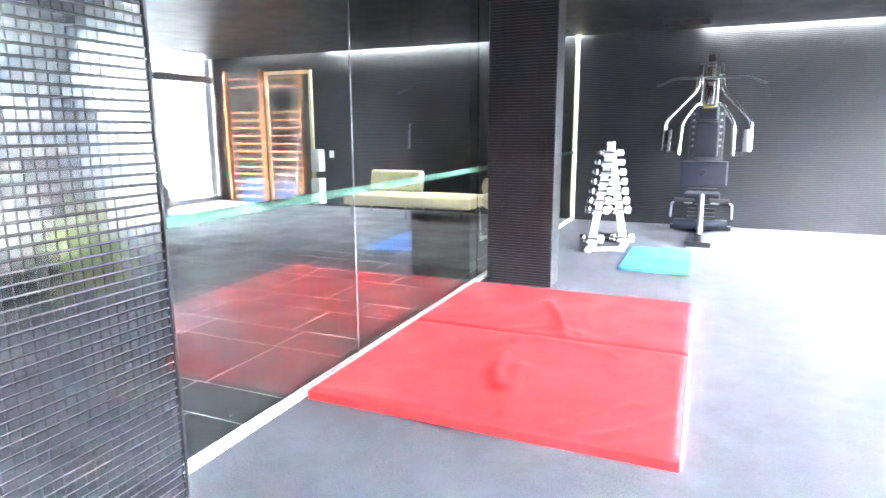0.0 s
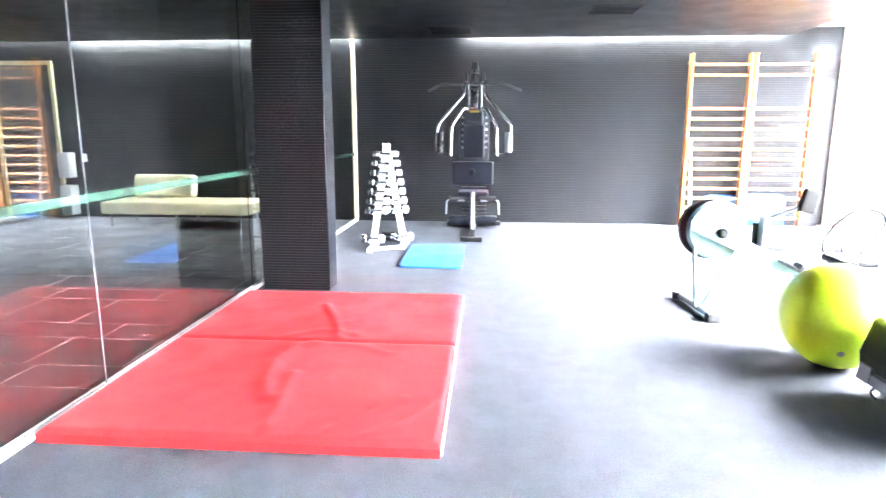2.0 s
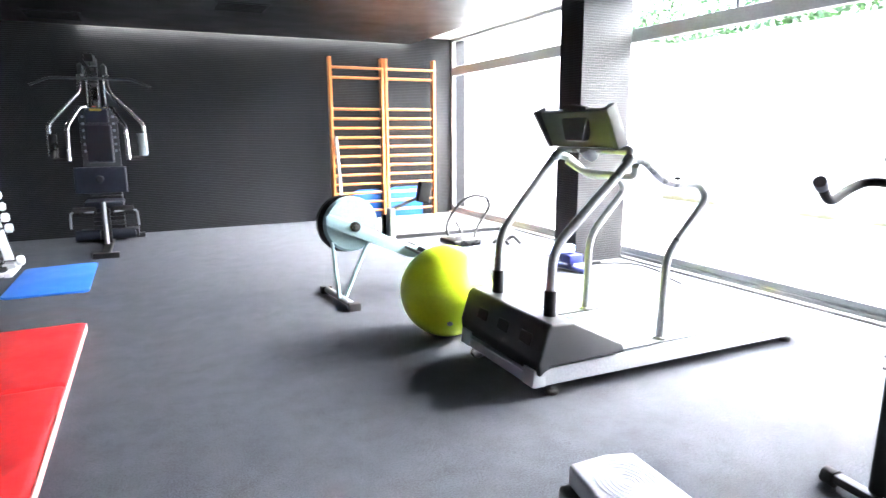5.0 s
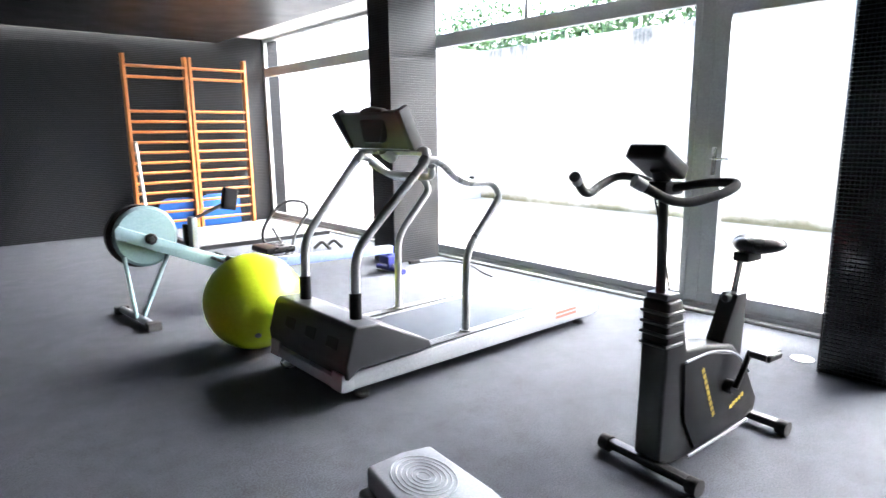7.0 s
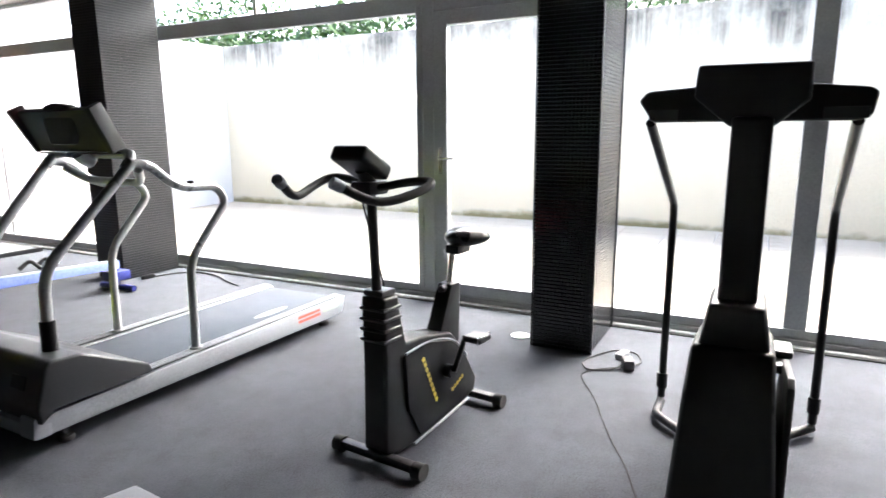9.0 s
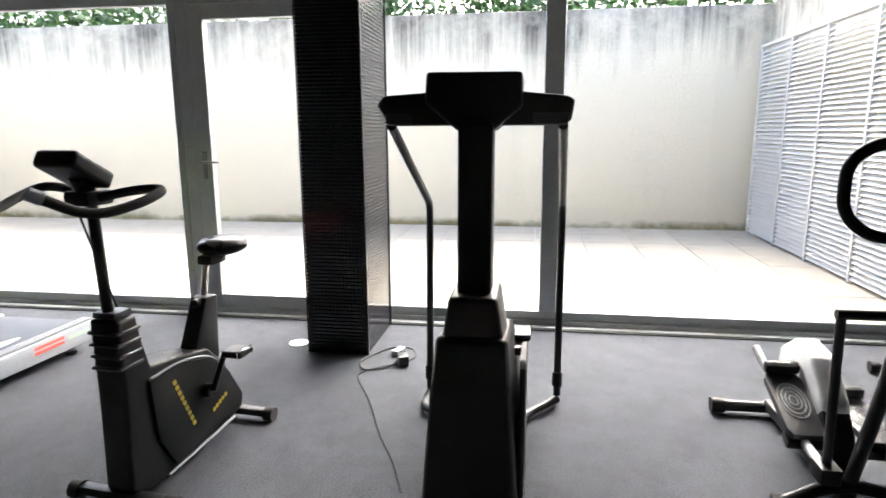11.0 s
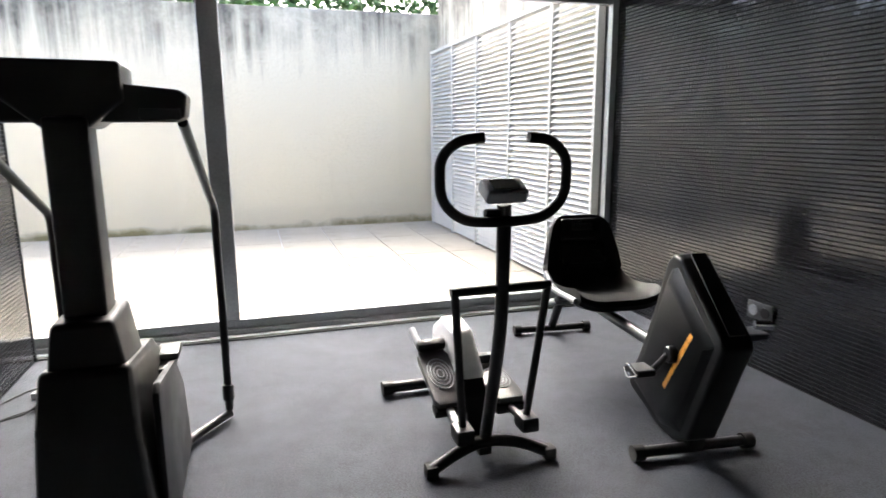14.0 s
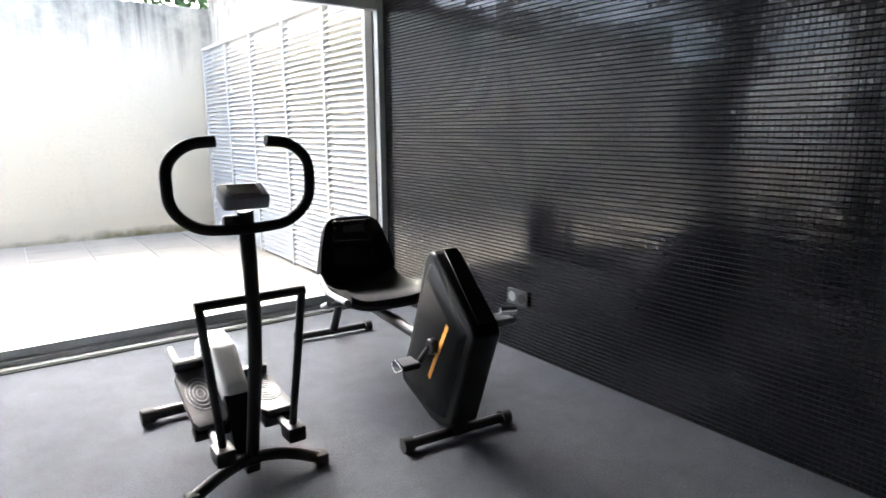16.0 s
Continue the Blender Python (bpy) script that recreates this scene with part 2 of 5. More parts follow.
def box(x0, x1, y0, y1, z0, z1, bevel=0.0, seg=2, m=None, bm=None):
    b = bmesh.new()
    bmesh.ops.create_cube(b, size=1.0)
    bmesh.ops.scale(b, verts=b.verts, vec=(x1 - x0, y1 - y0, z1 - z0))
    bmesh.ops.translate(b, verts=b.verts, vec=((x0 + x1) / 2, (y0 + y1) / 2, (z0 + z1) / 2))
    if bevel:
        bmesh.ops.bevel(b, geom=b.edges[:], offset=bevel, segments=seg, affect="EDGES", profile=0.6, clamp_overlap=True)
    if m is not None:
        bmesh.ops.transform(b, matrix=m, verts=b.verts)
    return join_into(bm, b) if bm is not None else b


def prism(points, axis, a, b, bevel=0.0, seg=2, m=None, bm=None):
    """A polygon drawn in the plane across an axis ('x': y,z; 'y': x,z; 'z': x,y), drawn out from a to b."""
    w = bmesh.new()
    put = {"x": lambda p, t: (t, p[0], p[1]), "y": lambda p, t: (p[0], t, p[1]), "z": lambda p, t: (p[0], p[1], t)}[axis]
    lo = [w.verts.new(put(p, a)) for p in points]
    hi = [w.verts.new(put(p, b)) for p in points]
    n = len(points)
    w.faces.new(lo), w.faces.new(hi[::-1])
    for i in range(n):
        w.faces.new((lo[i], hi[i], hi[(i + 1) % n], lo[(i + 1) % n]))
    bmesh.ops.recalc_face_normals(w, faces=w.faces)
    if bevel:
        bmesh.ops.bevel(w, geom=w.edges[:], offset=bevel, segments=seg, affect="EDGES", profile=0.6, clamp_overlap=True)
    if m is not None:
        bmesh.ops.transform(w, matrix=m, verts=w.verts)
    return join_into(bm, w) if bm is not None else w


def rounded(points, radius, steps=5):
    """A polyline with its inner corners rounded."""
    pts = [Vector(p) for p in points]
    if radius <= 0 or len(pts) < 3:
        return pts
    out = [pts[0]]
    for a, b, c in zip(pts, pts[1:], pts[2:]):
        r = min(radius, (a - b).length * 0.48, (c - b).length * 0.48)
        p, q = b + (a - b).normalized() * r, b + (c - b).normalized() * r
        for k in range(steps + 1):
            t = k / steps
            out.append((1 - t) ** 2 * p + 2 * t * (1 - t) * b + t * t * q)
    return out + [pts[-1]]


def tube(points, r, bend=0.0, sides=12, bm=None, flat=1.0, ends=None):
    """A bar along a polyline; ends: radius at the far end for a taper; flat: its width against its depth."""
    pts = rounded(points, bend)
    w = bm if bm is not None else bmesh.new()
    rings, ref = [], None
    for i, p in enumerate(pts):
        d = (pts[min(i + 1, len(pts) - 1)] - pts[max(i - 1, 0)]).normalized()
        if ref is None:
            ref = d.orthogonal().normalized() if abs(d.z) > 0.9 else d.cross(Vector((0, 0, 1))).normalized()
        ref = (ref - d * ref.dot(d)).normalized()
        side = d.cross(ref)
        rad = r if ends is None else r + (ends - r) * i / max(len(pts) - 1, 1)
        rings.append([w.verts.new(p + ref * math.cos(t) * rad + side * math.sin(t) * rad * flat)
                      for t in (2 * math.pi * k / sides for k in range(sides))])
    for a, b in zip(rings, rings[1:]):
        for k in range(sides):
            w.faces.new((a[k], a[(k + 1) % sides], b[(k + 1) % sides], b[k]))
    w.faces.new(rings[0][::-1]), w.faces.new(rings[-1])
    return w


def disc(centre, axis, r, depth, bevel=0.0, sides=32, bm=None):
    """A short round body about an axis."""
    a = Vector(axis).normalized()
    c = Vector(centre)
    prof = [(r - bevel, -depth / 2), (r, -depth / 2 + bevel), (r, depth / 2 - bevel), (r - bevel, depth / 2)] if bevel else [(r, -depth / 2), (r, depth / 2)]
    ref = a.orthogonal().normalized()
    side = a.cross(ref)
    w = bm if bm is not None else bmesh.new()
    rings = [[w.verts.new(c + a * h + (ref * math.cos(t) + side * math.sin(t)) * q) for t in (2 * math.pi * k / sides for k in range(sides))] for q, h in prof]
    for p, q in zip(rings, rings[1:]):
        for k in range(sides):
            w.faces.new((p[k], p[(k + 1) % sides], q[(k + 1) % sides], q[k]))
    w.faces.new(rings[0][::-1]), w.faces.new(rings[-1])
    return w


def pad(x0, x1, y0, y1, z0, z1, r=0.02, m=None):
    return box(x0, x1, y0, y1, z0, z1, r, 4, m)


# ---------------------------------------------------------------- tiles
PITCH = 0.0225


def tile_field(name, origin, u, v, nu, nv, parent, skip=None, seed=1, PITCH=PITCH, lean=1.0):
    """Small square glazed tiles, proud of the grout, laid in sheets that lean a little this way and that, joined into one mesh."""
    rng = np.random.default_rng(seed)
    o, u, v = np.array(origin, float), np.array(u, float), np.array(v, float)
    n = np.cross(u, v)
    ii, jj = np.meshgrid(np.arange(nu), np.arange(nv), indexing="ij")
    ii, jj = ii.ravel(), jj.ravel()
    if skip is not None:
        keep = ~skip(ii, jj)
        ii, jj = ii[keep], jj[keep]
    k = len(ii)
    c = o + (ii[:, None] + 0.5) * PITCH * u + (jj[:, None] + 0.5) * PITCH * v
    hu, hbu, h, hb, d = PITCH * 0.435, PITCH * 0.462, PITCH * 0.375, PITCH * 0.425, PITCH * 0.11
    sheet = (ii + rng.integers(0, 13)) // 13 * 40 + (jj + rng.integers(0, 13)) // 13
    tu = lean * rng.normal(0, 0.012, k) + lean * rng.normal(0, 0.012, 40 * 60)[sheet]
    tv = lean * (rng.normal(0, 0.010, nv)[jj] + rng.normal(0, 0.010, k) + rng.normal(0, 0.012, 40 * 60)[sheet])
    lift = rng.normal(0, 0.00015, k)
    corners = [(-1, -1), (1, -1), (1, 1), (-1, 1)]
    verts = np.empty((k, 8, 3))
    for q, (a, b) in enumerate(corners):
        verts[:, q] = c + (a * hbu) * u + (b * hb) * v
        verts[:, 4 + q] = c + (a * hu) * u + (b * h) * v + (d + lift + a * h * tu + b * h * tv)[:, None] * n
    faces = np.array([(4, 5, 6, 7), (0, 1, 5, 4), (1, 2, 6, 5), (2, 3, 7, 6), (3, 0, 4, 7)])
    allf = (faces[None] + (np.arange(k) * 8)[:, None, None]).reshape(-1, 4)
    me = bpy.data.meshes.new(name)
    me.from_pydata(verts.reshape(-1, 3).tolist(), [], allf.tolist())
    me.materials.append(M["tile"])
    ob = new(name, me)
    if parent is not None:
        ob.parent = parent
        ob.location = -Vector(BASE.get(parent, Vector()))
    ob["kind"] = "stuff"
    return ob


# ---------------------------------------------------------------- room
FAR, WIN, BACK, GLASS, CEIL = 9.055, 4.77, -3.288, -2.037, 2.62
bm = box(-10.5, 4.654, BACK, FAR, -0.12, 0.0)
floor = structure("floor", bm, "carpet", "dark grey short-pile carpet floor with faint wear", "floor")

wall = structure("wall_north", box(-10.5, 5.0, FAR, FAR + 0.25, -0.12, 3.2), "mosaic", "far wall covered in small dark glazed tiles", "wall")
BASE[wall] = Vector()
wall = structure("wall_south", box(-2.4, 5.0, BACK - 0.25, BACK - 0.006, -0.12, 3.2), "grout", "near wall covered in small shiny black tiles", "wall")
BASE[wall] = Vector()
tile_field("tile", (WIN - 0.035, BACK - 0.006, 0.0), (-1, 0, 0), (0, 0, 1), 305, 117, wall, seed=4)
# unseen wall, added to close the room; white to bounce light back in
structure("bounce_wall_west", box(-2.4, -2.15, BACK - 0.006, 1.095, -0.12, 3.2), "plaster", "unseen white plaster side wall added to bounce light", "wall")
# unseen lobby walls, added dark so the partition glass shows its reflections
structure("wall_lobby", box(-10.75, -10.5, -0.5, FAR + 0.25, -0.12, 3.2), "mosaic", "unseen dark tiled wall added as backing behind the lobby", "wall")
structure("wall_lobby_south", box(-10.5, -2.4, -0.75, -0.5, -0.12, 3.2), "mosaic", "unseen dark tiled end wall added to close the lobby", "wall")

bm = box(-10.5, 4.0, BACK, FAR - 0.13, CEIL, CEIL + 0.10)
ceiling = structure("ceiling", bm, "ceiling", "dark tiled suspended ceiling with a light slot", "ceiling")
structure("ceiling_slot", box(-10.5, WIN + 0.03, BACK, FAR, 2.745, 2.85), "plaster", "white plaster soffit above the window slot", "ceiling")
# roof and facade are out of view, added to block sky light from above
structure("roof", box(-10.75, WIN + 0.25, BACK - 0.25, FAR + 0.25, 3.2, 3.4), "plaster", "unseen roof slab added to keep sky light off the room", "roof")
structure("facade", box(WIN + 0.031, WIN + 0.25, BACK - 0.25, FAR + 0.25, 2.75, 3.199), "plaster", "unseen white plaster strip added to close and shade above the windows", "facade")

# light in the slot along the far wall
for a, b in ((-0.39, 1.13), (1.15, 2.67), (2.69, 4.0), (-6.3, -4.3), (-4.28, -1.98)):
    lamp = thing("light_strip", ((a + b) / 2, FAR - 0.09, CEIL + 0.02), "thin warm white light strip in the ceiling slot", "light", "light strips along the far wall")
    part("tube", box(a, b, FAR - 0.115, FAR - 0.085, CEIL + 0.03, CEIL + 0.05, 0.004), "light", lamp, "glowing tube")
    part("holder", box(a, b, FAR - 0.128, FAR - 0.08, CEIL + 0.051, CEIL + 0.07), "white_paint", lamp)
for x, y, w, d in ((1.26, 6.98, 0.55, 0.45), (-0.57, 8.24, 0.58, 0.5)):
    v = thing("ceiling_panel", (x, y, CEIL), "dark grey recessed ceiling vent panel", "vent", "ceiling panels")
    part("frame", box(x - w / 2, x + w / 2, y - d / 2, y + d / 2, CEIL - 0.012, CEIL - 0.001, 0.003), "dark_plastic", v)
    for k in range(6):
        yy = y - d / 2 + 0.05 + k * (d - 0.1) / 5
        part("slat", box(x - w / 2 + 0.03, x + w / 2 - 0.03, yy - 0.012, yy + 0.012, CEIL - 0.022, CEIL - 0.0125), "black_plastic", v)


def pillar(name, x0, x1, y0, y1, label, seed, own=False, far=False, PITCH=PITCH):
    p = thing(name, ((x0 + x1) / 2, (y0 + y1) / 2, 0), label, "pillar", "tiled pillars")
    e = 0.006
    if far:
        part("core", box(x0, x1, y0, y1, 0.0, CEIL + 0.12, 0.004, 1), "mosaic", p)
        return p
    part("core", box(x0 + e, x1 - e, y0 + e, y1 - e, 0.0, CEIL + 0.12), "grout", p)
    nx, ny, nz = int((x1 - x0) / PITCH), int((y1 - y0) / PITCH), int(CEIL / PITCH) + 1
    px, py = (x1 - x0 - nx * PITCH) / 2, (y1 - y0 - ny * PITCH) / 2
    tile_field("tile_face", (x0 + px, y0 + e, 0), (1, 0, 0), (0, 0, 1), nx, nz, p, seed=seed, PITCH=PITCH, lean=0.35)
    tile_field("tile_face", (x1 - px, y1 - e, 0), (-1, 0, 0), (0, 0, 1), nx, nz, p, seed=seed + 1, PITCH=PITCH, lean=0.35)
    tile_field("tile_face", (x0 + e, y1 - py, 0), (0, -1, 0), (0, 0, 1), ny, nz, p, seed=seed + 2, PITCH=PITCH, lean=0.35)
    near = (lambda i, j: (j >= 20) & (j < 34)) if own else None
    tile_field("tile_face", (x1 - e, y0 + py, 0), (0, 1, 0), (0, 0, 1), ny, nz, p, skip=near, seed=seed + 3, PITCH=PITCH, lean=0.35)
    for xx, yy in ((x0, y0), (x1, y0), (x0, y1), (x1, y1)):
        part("corner_trim", box(xx - 0.004, xx + 0.004, yy - 0.004, yy + 0.004, 0.0, CEIL), "black_metal", p)
    return p


NEAR_X, NEAR_Y = -1.56, 1.095
pillar_near = pillar("tiled_pillar", -2.15, NEAR_X, 0.50, NEAR_Y, "square pillar clad in small dark glazed tiles", 11, own=True, PITCH=0.0265)
pillar("tiled_pillar", -1.95, -1.375, 4.895, 5.16, "pillar clad in small dark tiles by the glass partition", 21, far=True)
pillar("tiled_pillar", 4.06, 4.66, 4.85, 5.21, "pillar clad in small dark tiles by the windows", 31, far=True)
pillar("tiled_pillar", 4.06, 4.645, 0.578, 0.952, "pillar clad in small dark tiles beside the glass door", 41)

# ---------------------------------------------------------------- window front
def pane(name, parent, x, y0, y1, z0, z1, mat="glass", t=0.006):
    g = part(name, box(x - t / 2, x + t / 2, y0, y1, z0, z1), mat, parent, "clear glass pane")
    g.visible_shadow = False
    return g


FX0, FX1 = WIN - 0.03, WIN + 0.03


def bar_y(win, name, y0, y1, z0, z1):
    part(name, box(FX0, FX1, y0, y1, z0, z1, 0.004, 1), "alu", win)


def window(number, y0, y1, mullions, uppers):
    w = thing("window_%d" % number, (WIN, (y0 + y1) / 2, 0), "floor to ceiling window in grey aluminium frames", "window", kind="structure")
    bar_y(w, "window_frame", y0, y0 + 0.05, 0.062, 2.735)
    bar_y(w, "window_frame", y1 - 0.05, y1, 0.062, 2.735)
    bar_y(w, "window_frame", y0 + 0.051, y1 - 0.051, 0.062, 0.112)
    bar_y(w, "window_frame", y0 + 0.051, y1 - 0.051, 2.70, 2.735)
    bar_y(w, "transom", y0 + 0.051, y1 - 0.051, 2.185, 2.315)
    for a, wd in mullions.items():
        bar_y(w, "mullion", a - wd / 2, a + wd / 2, 0.113, 2.184)
    edges = [y0 + 0.05]
    for a, wd in sorted(mullions.items()):
        edges += [a - wd / 2, a + wd / 2]
    edges.append(y1 - 0.05)
    for a, b in zip(edges[::2], edges[1::2]):
        pane("pane", w, WIN, a, b, 0.113, 2.184)
    edges = [y0 + 0.05]
    for a in uppers:
        bar_y(w, "mullion", a - 0.02, a + 0.02, 2.316, 2.699)
        edges += [a - 0.02, a + 0.02]
    edges.append(y1 - 0.05)
    for a, b in zip(edges[::2], edges[1::2]):
        pane("pane", w, WIN, a, b, 2.316, 2.699)
    return w


window(1, 5.08, FAR - 0.01, {7.87: 0.035}, [])
window(2, 2.09, 5.07, {}, [3.72])
window(3, -3.285, 0.86, {-0.5: 0.125}, [])

door = thing("door_1", (WIN, 1.5, 0), "glazed door in a grey aluminium frame with a lever handle", "door", kind="structure")
part("post", box(FX0, FX1 + 0.01, 1.99, 2.088, 0.062, 2.735, 0.004, 1), "alu", door)
part("post", box(FX0, FX1, 0.862, 0.92, 0.062, 2.735, 0.004, 1), "alu", door)
part("header", box(FX0, FX1, 0.921, 1.989, 2.185, 2.315, 0.004, 1), "alu", door)
part("header", box(FX0, FX1, 0.921, 1.989, 2.70, 2.735, 0.004, 1), "alu", door)
pane("pane", door, WIN, 0.921, 1.989, 2.316, 2.699)
leaf = part("leaf", box(FX0 - 0.012, FX1 - 0.012, 1.873, 1.985, 0.066, 2.18, 0.006, 2), "alu", door)
part("leaf_rail", box(FX0 - 0.012, FX1 - 0.012, 0.93, 1.872, 0.066, 0.155, 0.006, 2), "alu", door)
part("leaf_rail", box(FX0 - 0.012, FX1 - 0.012, 0.93, 1.872, 2.082, 2.18, 0.006, 2), "alu", door)
part("leaf_stile", box(FX0 - 0.012, FX1 - 0.012, 0.93, 1.03, 0.156, 2.081, 0.006, 2), "alu", door)
pane("pane", door, WIN - 0.012, 1.031, 1.872, 0.156, 2.081)
bm = box(FX0 - 0.02, FX0 - 0.0125, 1.91, 1.945, 1.0, 1.2, 0.003, 1)
tube([(FX0 - 0.018, 1.93, 1.12), (FX0 - 0.065, 1.93, 1.12), (FX0 - 0.065, 1.80, 1.12)], 0.009, 0.02, 10, bm)
part("door_handle", bm, "chrome", door, "polished lever handle")

# the white strip paints in the bright highlight along the metal track
for k, (x0, x1, z1, m) in enumerate(((4.655, 4.695, 0.009, "rubber"), (4.6955, 4.7385, 0.014, "white_paint"), (4.739, 4.76, 0.045, "alu"), (4.7605, 4.80, 0.058, "alu"), (4.8005, 4.86, 0.03, "alu"))):
    structure("sill_track", box(x0, x1, BACK + 0.001, FAR - 0.001, -0.1, z1, 0.004, 1), m, "grey aluminium sliding door track along the floor", "trim")

# ---------------------------------------------------------------- glass partition and lobby
part_wall = thing("glass_partition", (GLASS, 5.3, 0), "frameless glass partition with a green stripe and white floor strip", "partition", kind="structure")
part("floor_strip", box(GLASS - 0.03, GLASS + 0.03, 1.096, FAR - 0.05, 0.0, 0.028, 0.003, 1), "white_paint", part_wall, "white painted floor strip")
for a, b in ((1.096, 2.835), (2.845, 4.86), (4.87, 8.985)):
    g = part("pane", box(GLASS - 0.005, GLASS + 0.005, a, b, 0.0285, CEIL), "partition_glass", part_wall, "large reflecting glass pane")
    g.visible_shadow = False
part("joint", box(GLASS - 0.006, GLASS + 0.006, 2.8378, 2.8422, 0.0285, CEIL), "pale_grey", part_wall, "pale silicone joint")
part("end_post", box(GLASS - 0.03, GLASS + 0.03, 8.99, FAR - 0.002, 0.0, CEIL), "cream", part_wall, "pale end post")
part("stripe", box(GLASS + 0.0058, GLASS + 0.0066, 1.10, 8.98, 0.975, 1.018), "green_film", part_wall, "green safety stripe")

lob = structure("lobby_floor", box(-10.5, GLASS - 0.031, -0.499, FAR - 0.001, 0.0005, 0.004), "joint", "dark slate floor with pale joints in the lobby", "floor")
BASE[lob] = Vector()
row = 0
rngf = random.Random(5)
y = -0.49
while y < FAR - 0.05:
    d = (0.3, 0.45, 0.3, 0.6)[row % 4]
    x = -10.49 - rngf.uniform(0, 0.5)
    while x < GLASS - 0.04:
        w = rngf.choice((0.6, 0.9, 0.75))
        x0, x1 = max(x, -10.49), min(x + w, GLASS - 0.033)
        if x1 - x0 > 0.05:
            part("slab", box(x0 + 0.004, x1 - 0.004, y + 0.004, min(y + d, FAR - 0.005) - 0.004, 0.0042, 0.0062), "stone_floor", lob)
        x += w
    y += d
    row += 1

# ---------------------------------------------------------------- courtyard
structure("ground", box(-60, 140, -90, 110, -0.6, -0.14), "paver", "pale concrete ground around the building", "ground")
yard = structure("courtyard_floor", box(4.862, 9.6, -3.4, 9.2, -0.139, -0.062), "joint", "pale concrete paved courtyard", "pavement")
BASE[yard] = Vector()
paver_me = None
for i in range(8):
    for j in range(21):
        x0, y0 = 4.87 + i * 0.59, -3.39 + j * 0.598
        if paver_me is None:
            pv = part("paver", box(x0 + 0.004, x0 + 0.586, y0 + 0.004, y0 + 0.594, -0.0615, -0.05, 0.003, 1), "paver", yard)
            paver_me, first = pv.data, (x0, y0)
        else:
            pv = new("paver", paver_me)
            pv.parent = yard
            pv.location = (x0 - first[0], y0 - first[1], ((i * 7 + j * 5) % 5 - 2) * 0.0006)
structure("garden_wall", box(9.6, 9.85, -3.7, 9.5, -0.139, 2.95, 0.02, 2), "concrete", "tall concrete courtyard wall with dark rain streaks", "wall")
structure("garden_wall_north", box(4.87, 9.599, 9.201, 9.45, -0.139, 2.95, 0.02, 2), "plaster", "white rendered courtyard end wall", "wall")
structure("garden_wall_south", box(5.03, 9.599, -3.66, -3.41, -0.139, 3.3, 0.02, 2), "concrete", "concrete wall behind the white louvres", "wall")
lou = thing("louvre_screen", (7.2, -3.3, -0.05), "white metal louvre screen with slanted slats", "louvre")
for x in (4.94, 5.68, 6.58, 7.53, 8.42, 9.36):
    part("upright", box(x - 0.02, x + 0.02, -3.29, -3.225, -0.05, 2.36, 0.003, 1), "louvre", lou)
part("top_rail", box(4.92, 9.38, -3.30, -3.22, 2.3605, 2.40, 0.004, 1), "louvre", lou)
slat = None
for k in range(46):
    z = -0.015 + k * 0.0512
    if slat is None:
        slat = part("slat", prism([(-3.236, z - 0.002), (-3.231, z + 0.002), (-3.268, z + 0.040), (-3.273, z + 0.036)], "x", 4.93, 9.37), "louvre", lou)
        z0 = z
    else:
        s2 = new("slat", slat.data)
        s2.parent = lou
        s2.location = (0, 0, z - z0)

rng = np.random.default_rng(9)
verts, faces = [], []
for k in range(16000):
    c = np.array([rng.uniform(9.9, 12.5), rng.uniform(-6, 13), 0.0])
    top = 3.15 + 0.45 * math.sin(c[1] * 1.3) + 0.3 * math.sin(c[1] * 3.1 + c[0]) + (c[0] - 9.9) * 0.5
    c[2] = 2.7 + (top - 2.7) * rng.random() ** 0.6
    a, b = rng.normal(0, 1, 3), rng.normal(0, 1, 3)
    a /= np.linalg.norm(a)
    b -= a * (a @ b)
    b /= np.linalg.norm(b)
    l, wd = rng.uniform(0.05, 0.1), rng.uniform(0.025, 0.05)
    n = len(verts)
    verts += [tuple(c - a * l), tuple(c + b * wd), tuple(c + a * l), tuple(c - b * wd)]
    faces.append((n, n + 1, n + 2, n + 3))
me = bpy.data.meshes.new("hedge")
me.from_pydata(verts, [], faces)
me.materials.append(M["leaf"])
tagged(new("hedge", me), "overgrown green hedge above the courtyard wall", "hedge", kind="stuff")
structure("hedge_bank", prism([(9.86, -0.139), (12.6, -0.139), (12.6, 3.3), (9.86, 2.75)], "y", -6, 13), "leaf", "planted bank behind the courtyard wall", "ground")

# ---------------------------------------------------------------- mats and ball
CREASES = [
    (0.016, 0.03, [(-1.24, 4.27), (-1.10, 3.98), (-0.99, 3.67), (-0.97, 3.51)]),
    (0.018, 0.045, [(-1.06, 3.48), (-1.18, 3.36), (-1.22, 3.1), (-1.18, 2.84), (-1.10, 2.65)]),
    (0.014, 0.035, [(-1.07, 2.95), (-1.03, 2.70), (-1.0, 2.50), (-1.0, 2.36)]),
    (0.008, 0.03, [(-0.27, 2.66), (-0.42, 2.46), (-0.56, 2.32)]),
    (0.008, 0.03, [(-0.45, 2.7), (-0.62, 2.48), (-0.72, 2.36)]),
    (0.009, 0.025, [(-0.98, 3.88), (-0.88, 3.6)]),
    (0.007, 0.03, [(-0.96, 3.44), (-0.78, 3.40), (-0.62, 3.3)]),
    (0.006, 0.03, [(-1.3, 3.55), (-1.1, 3.7), (-0.9, 3.62)]),
]


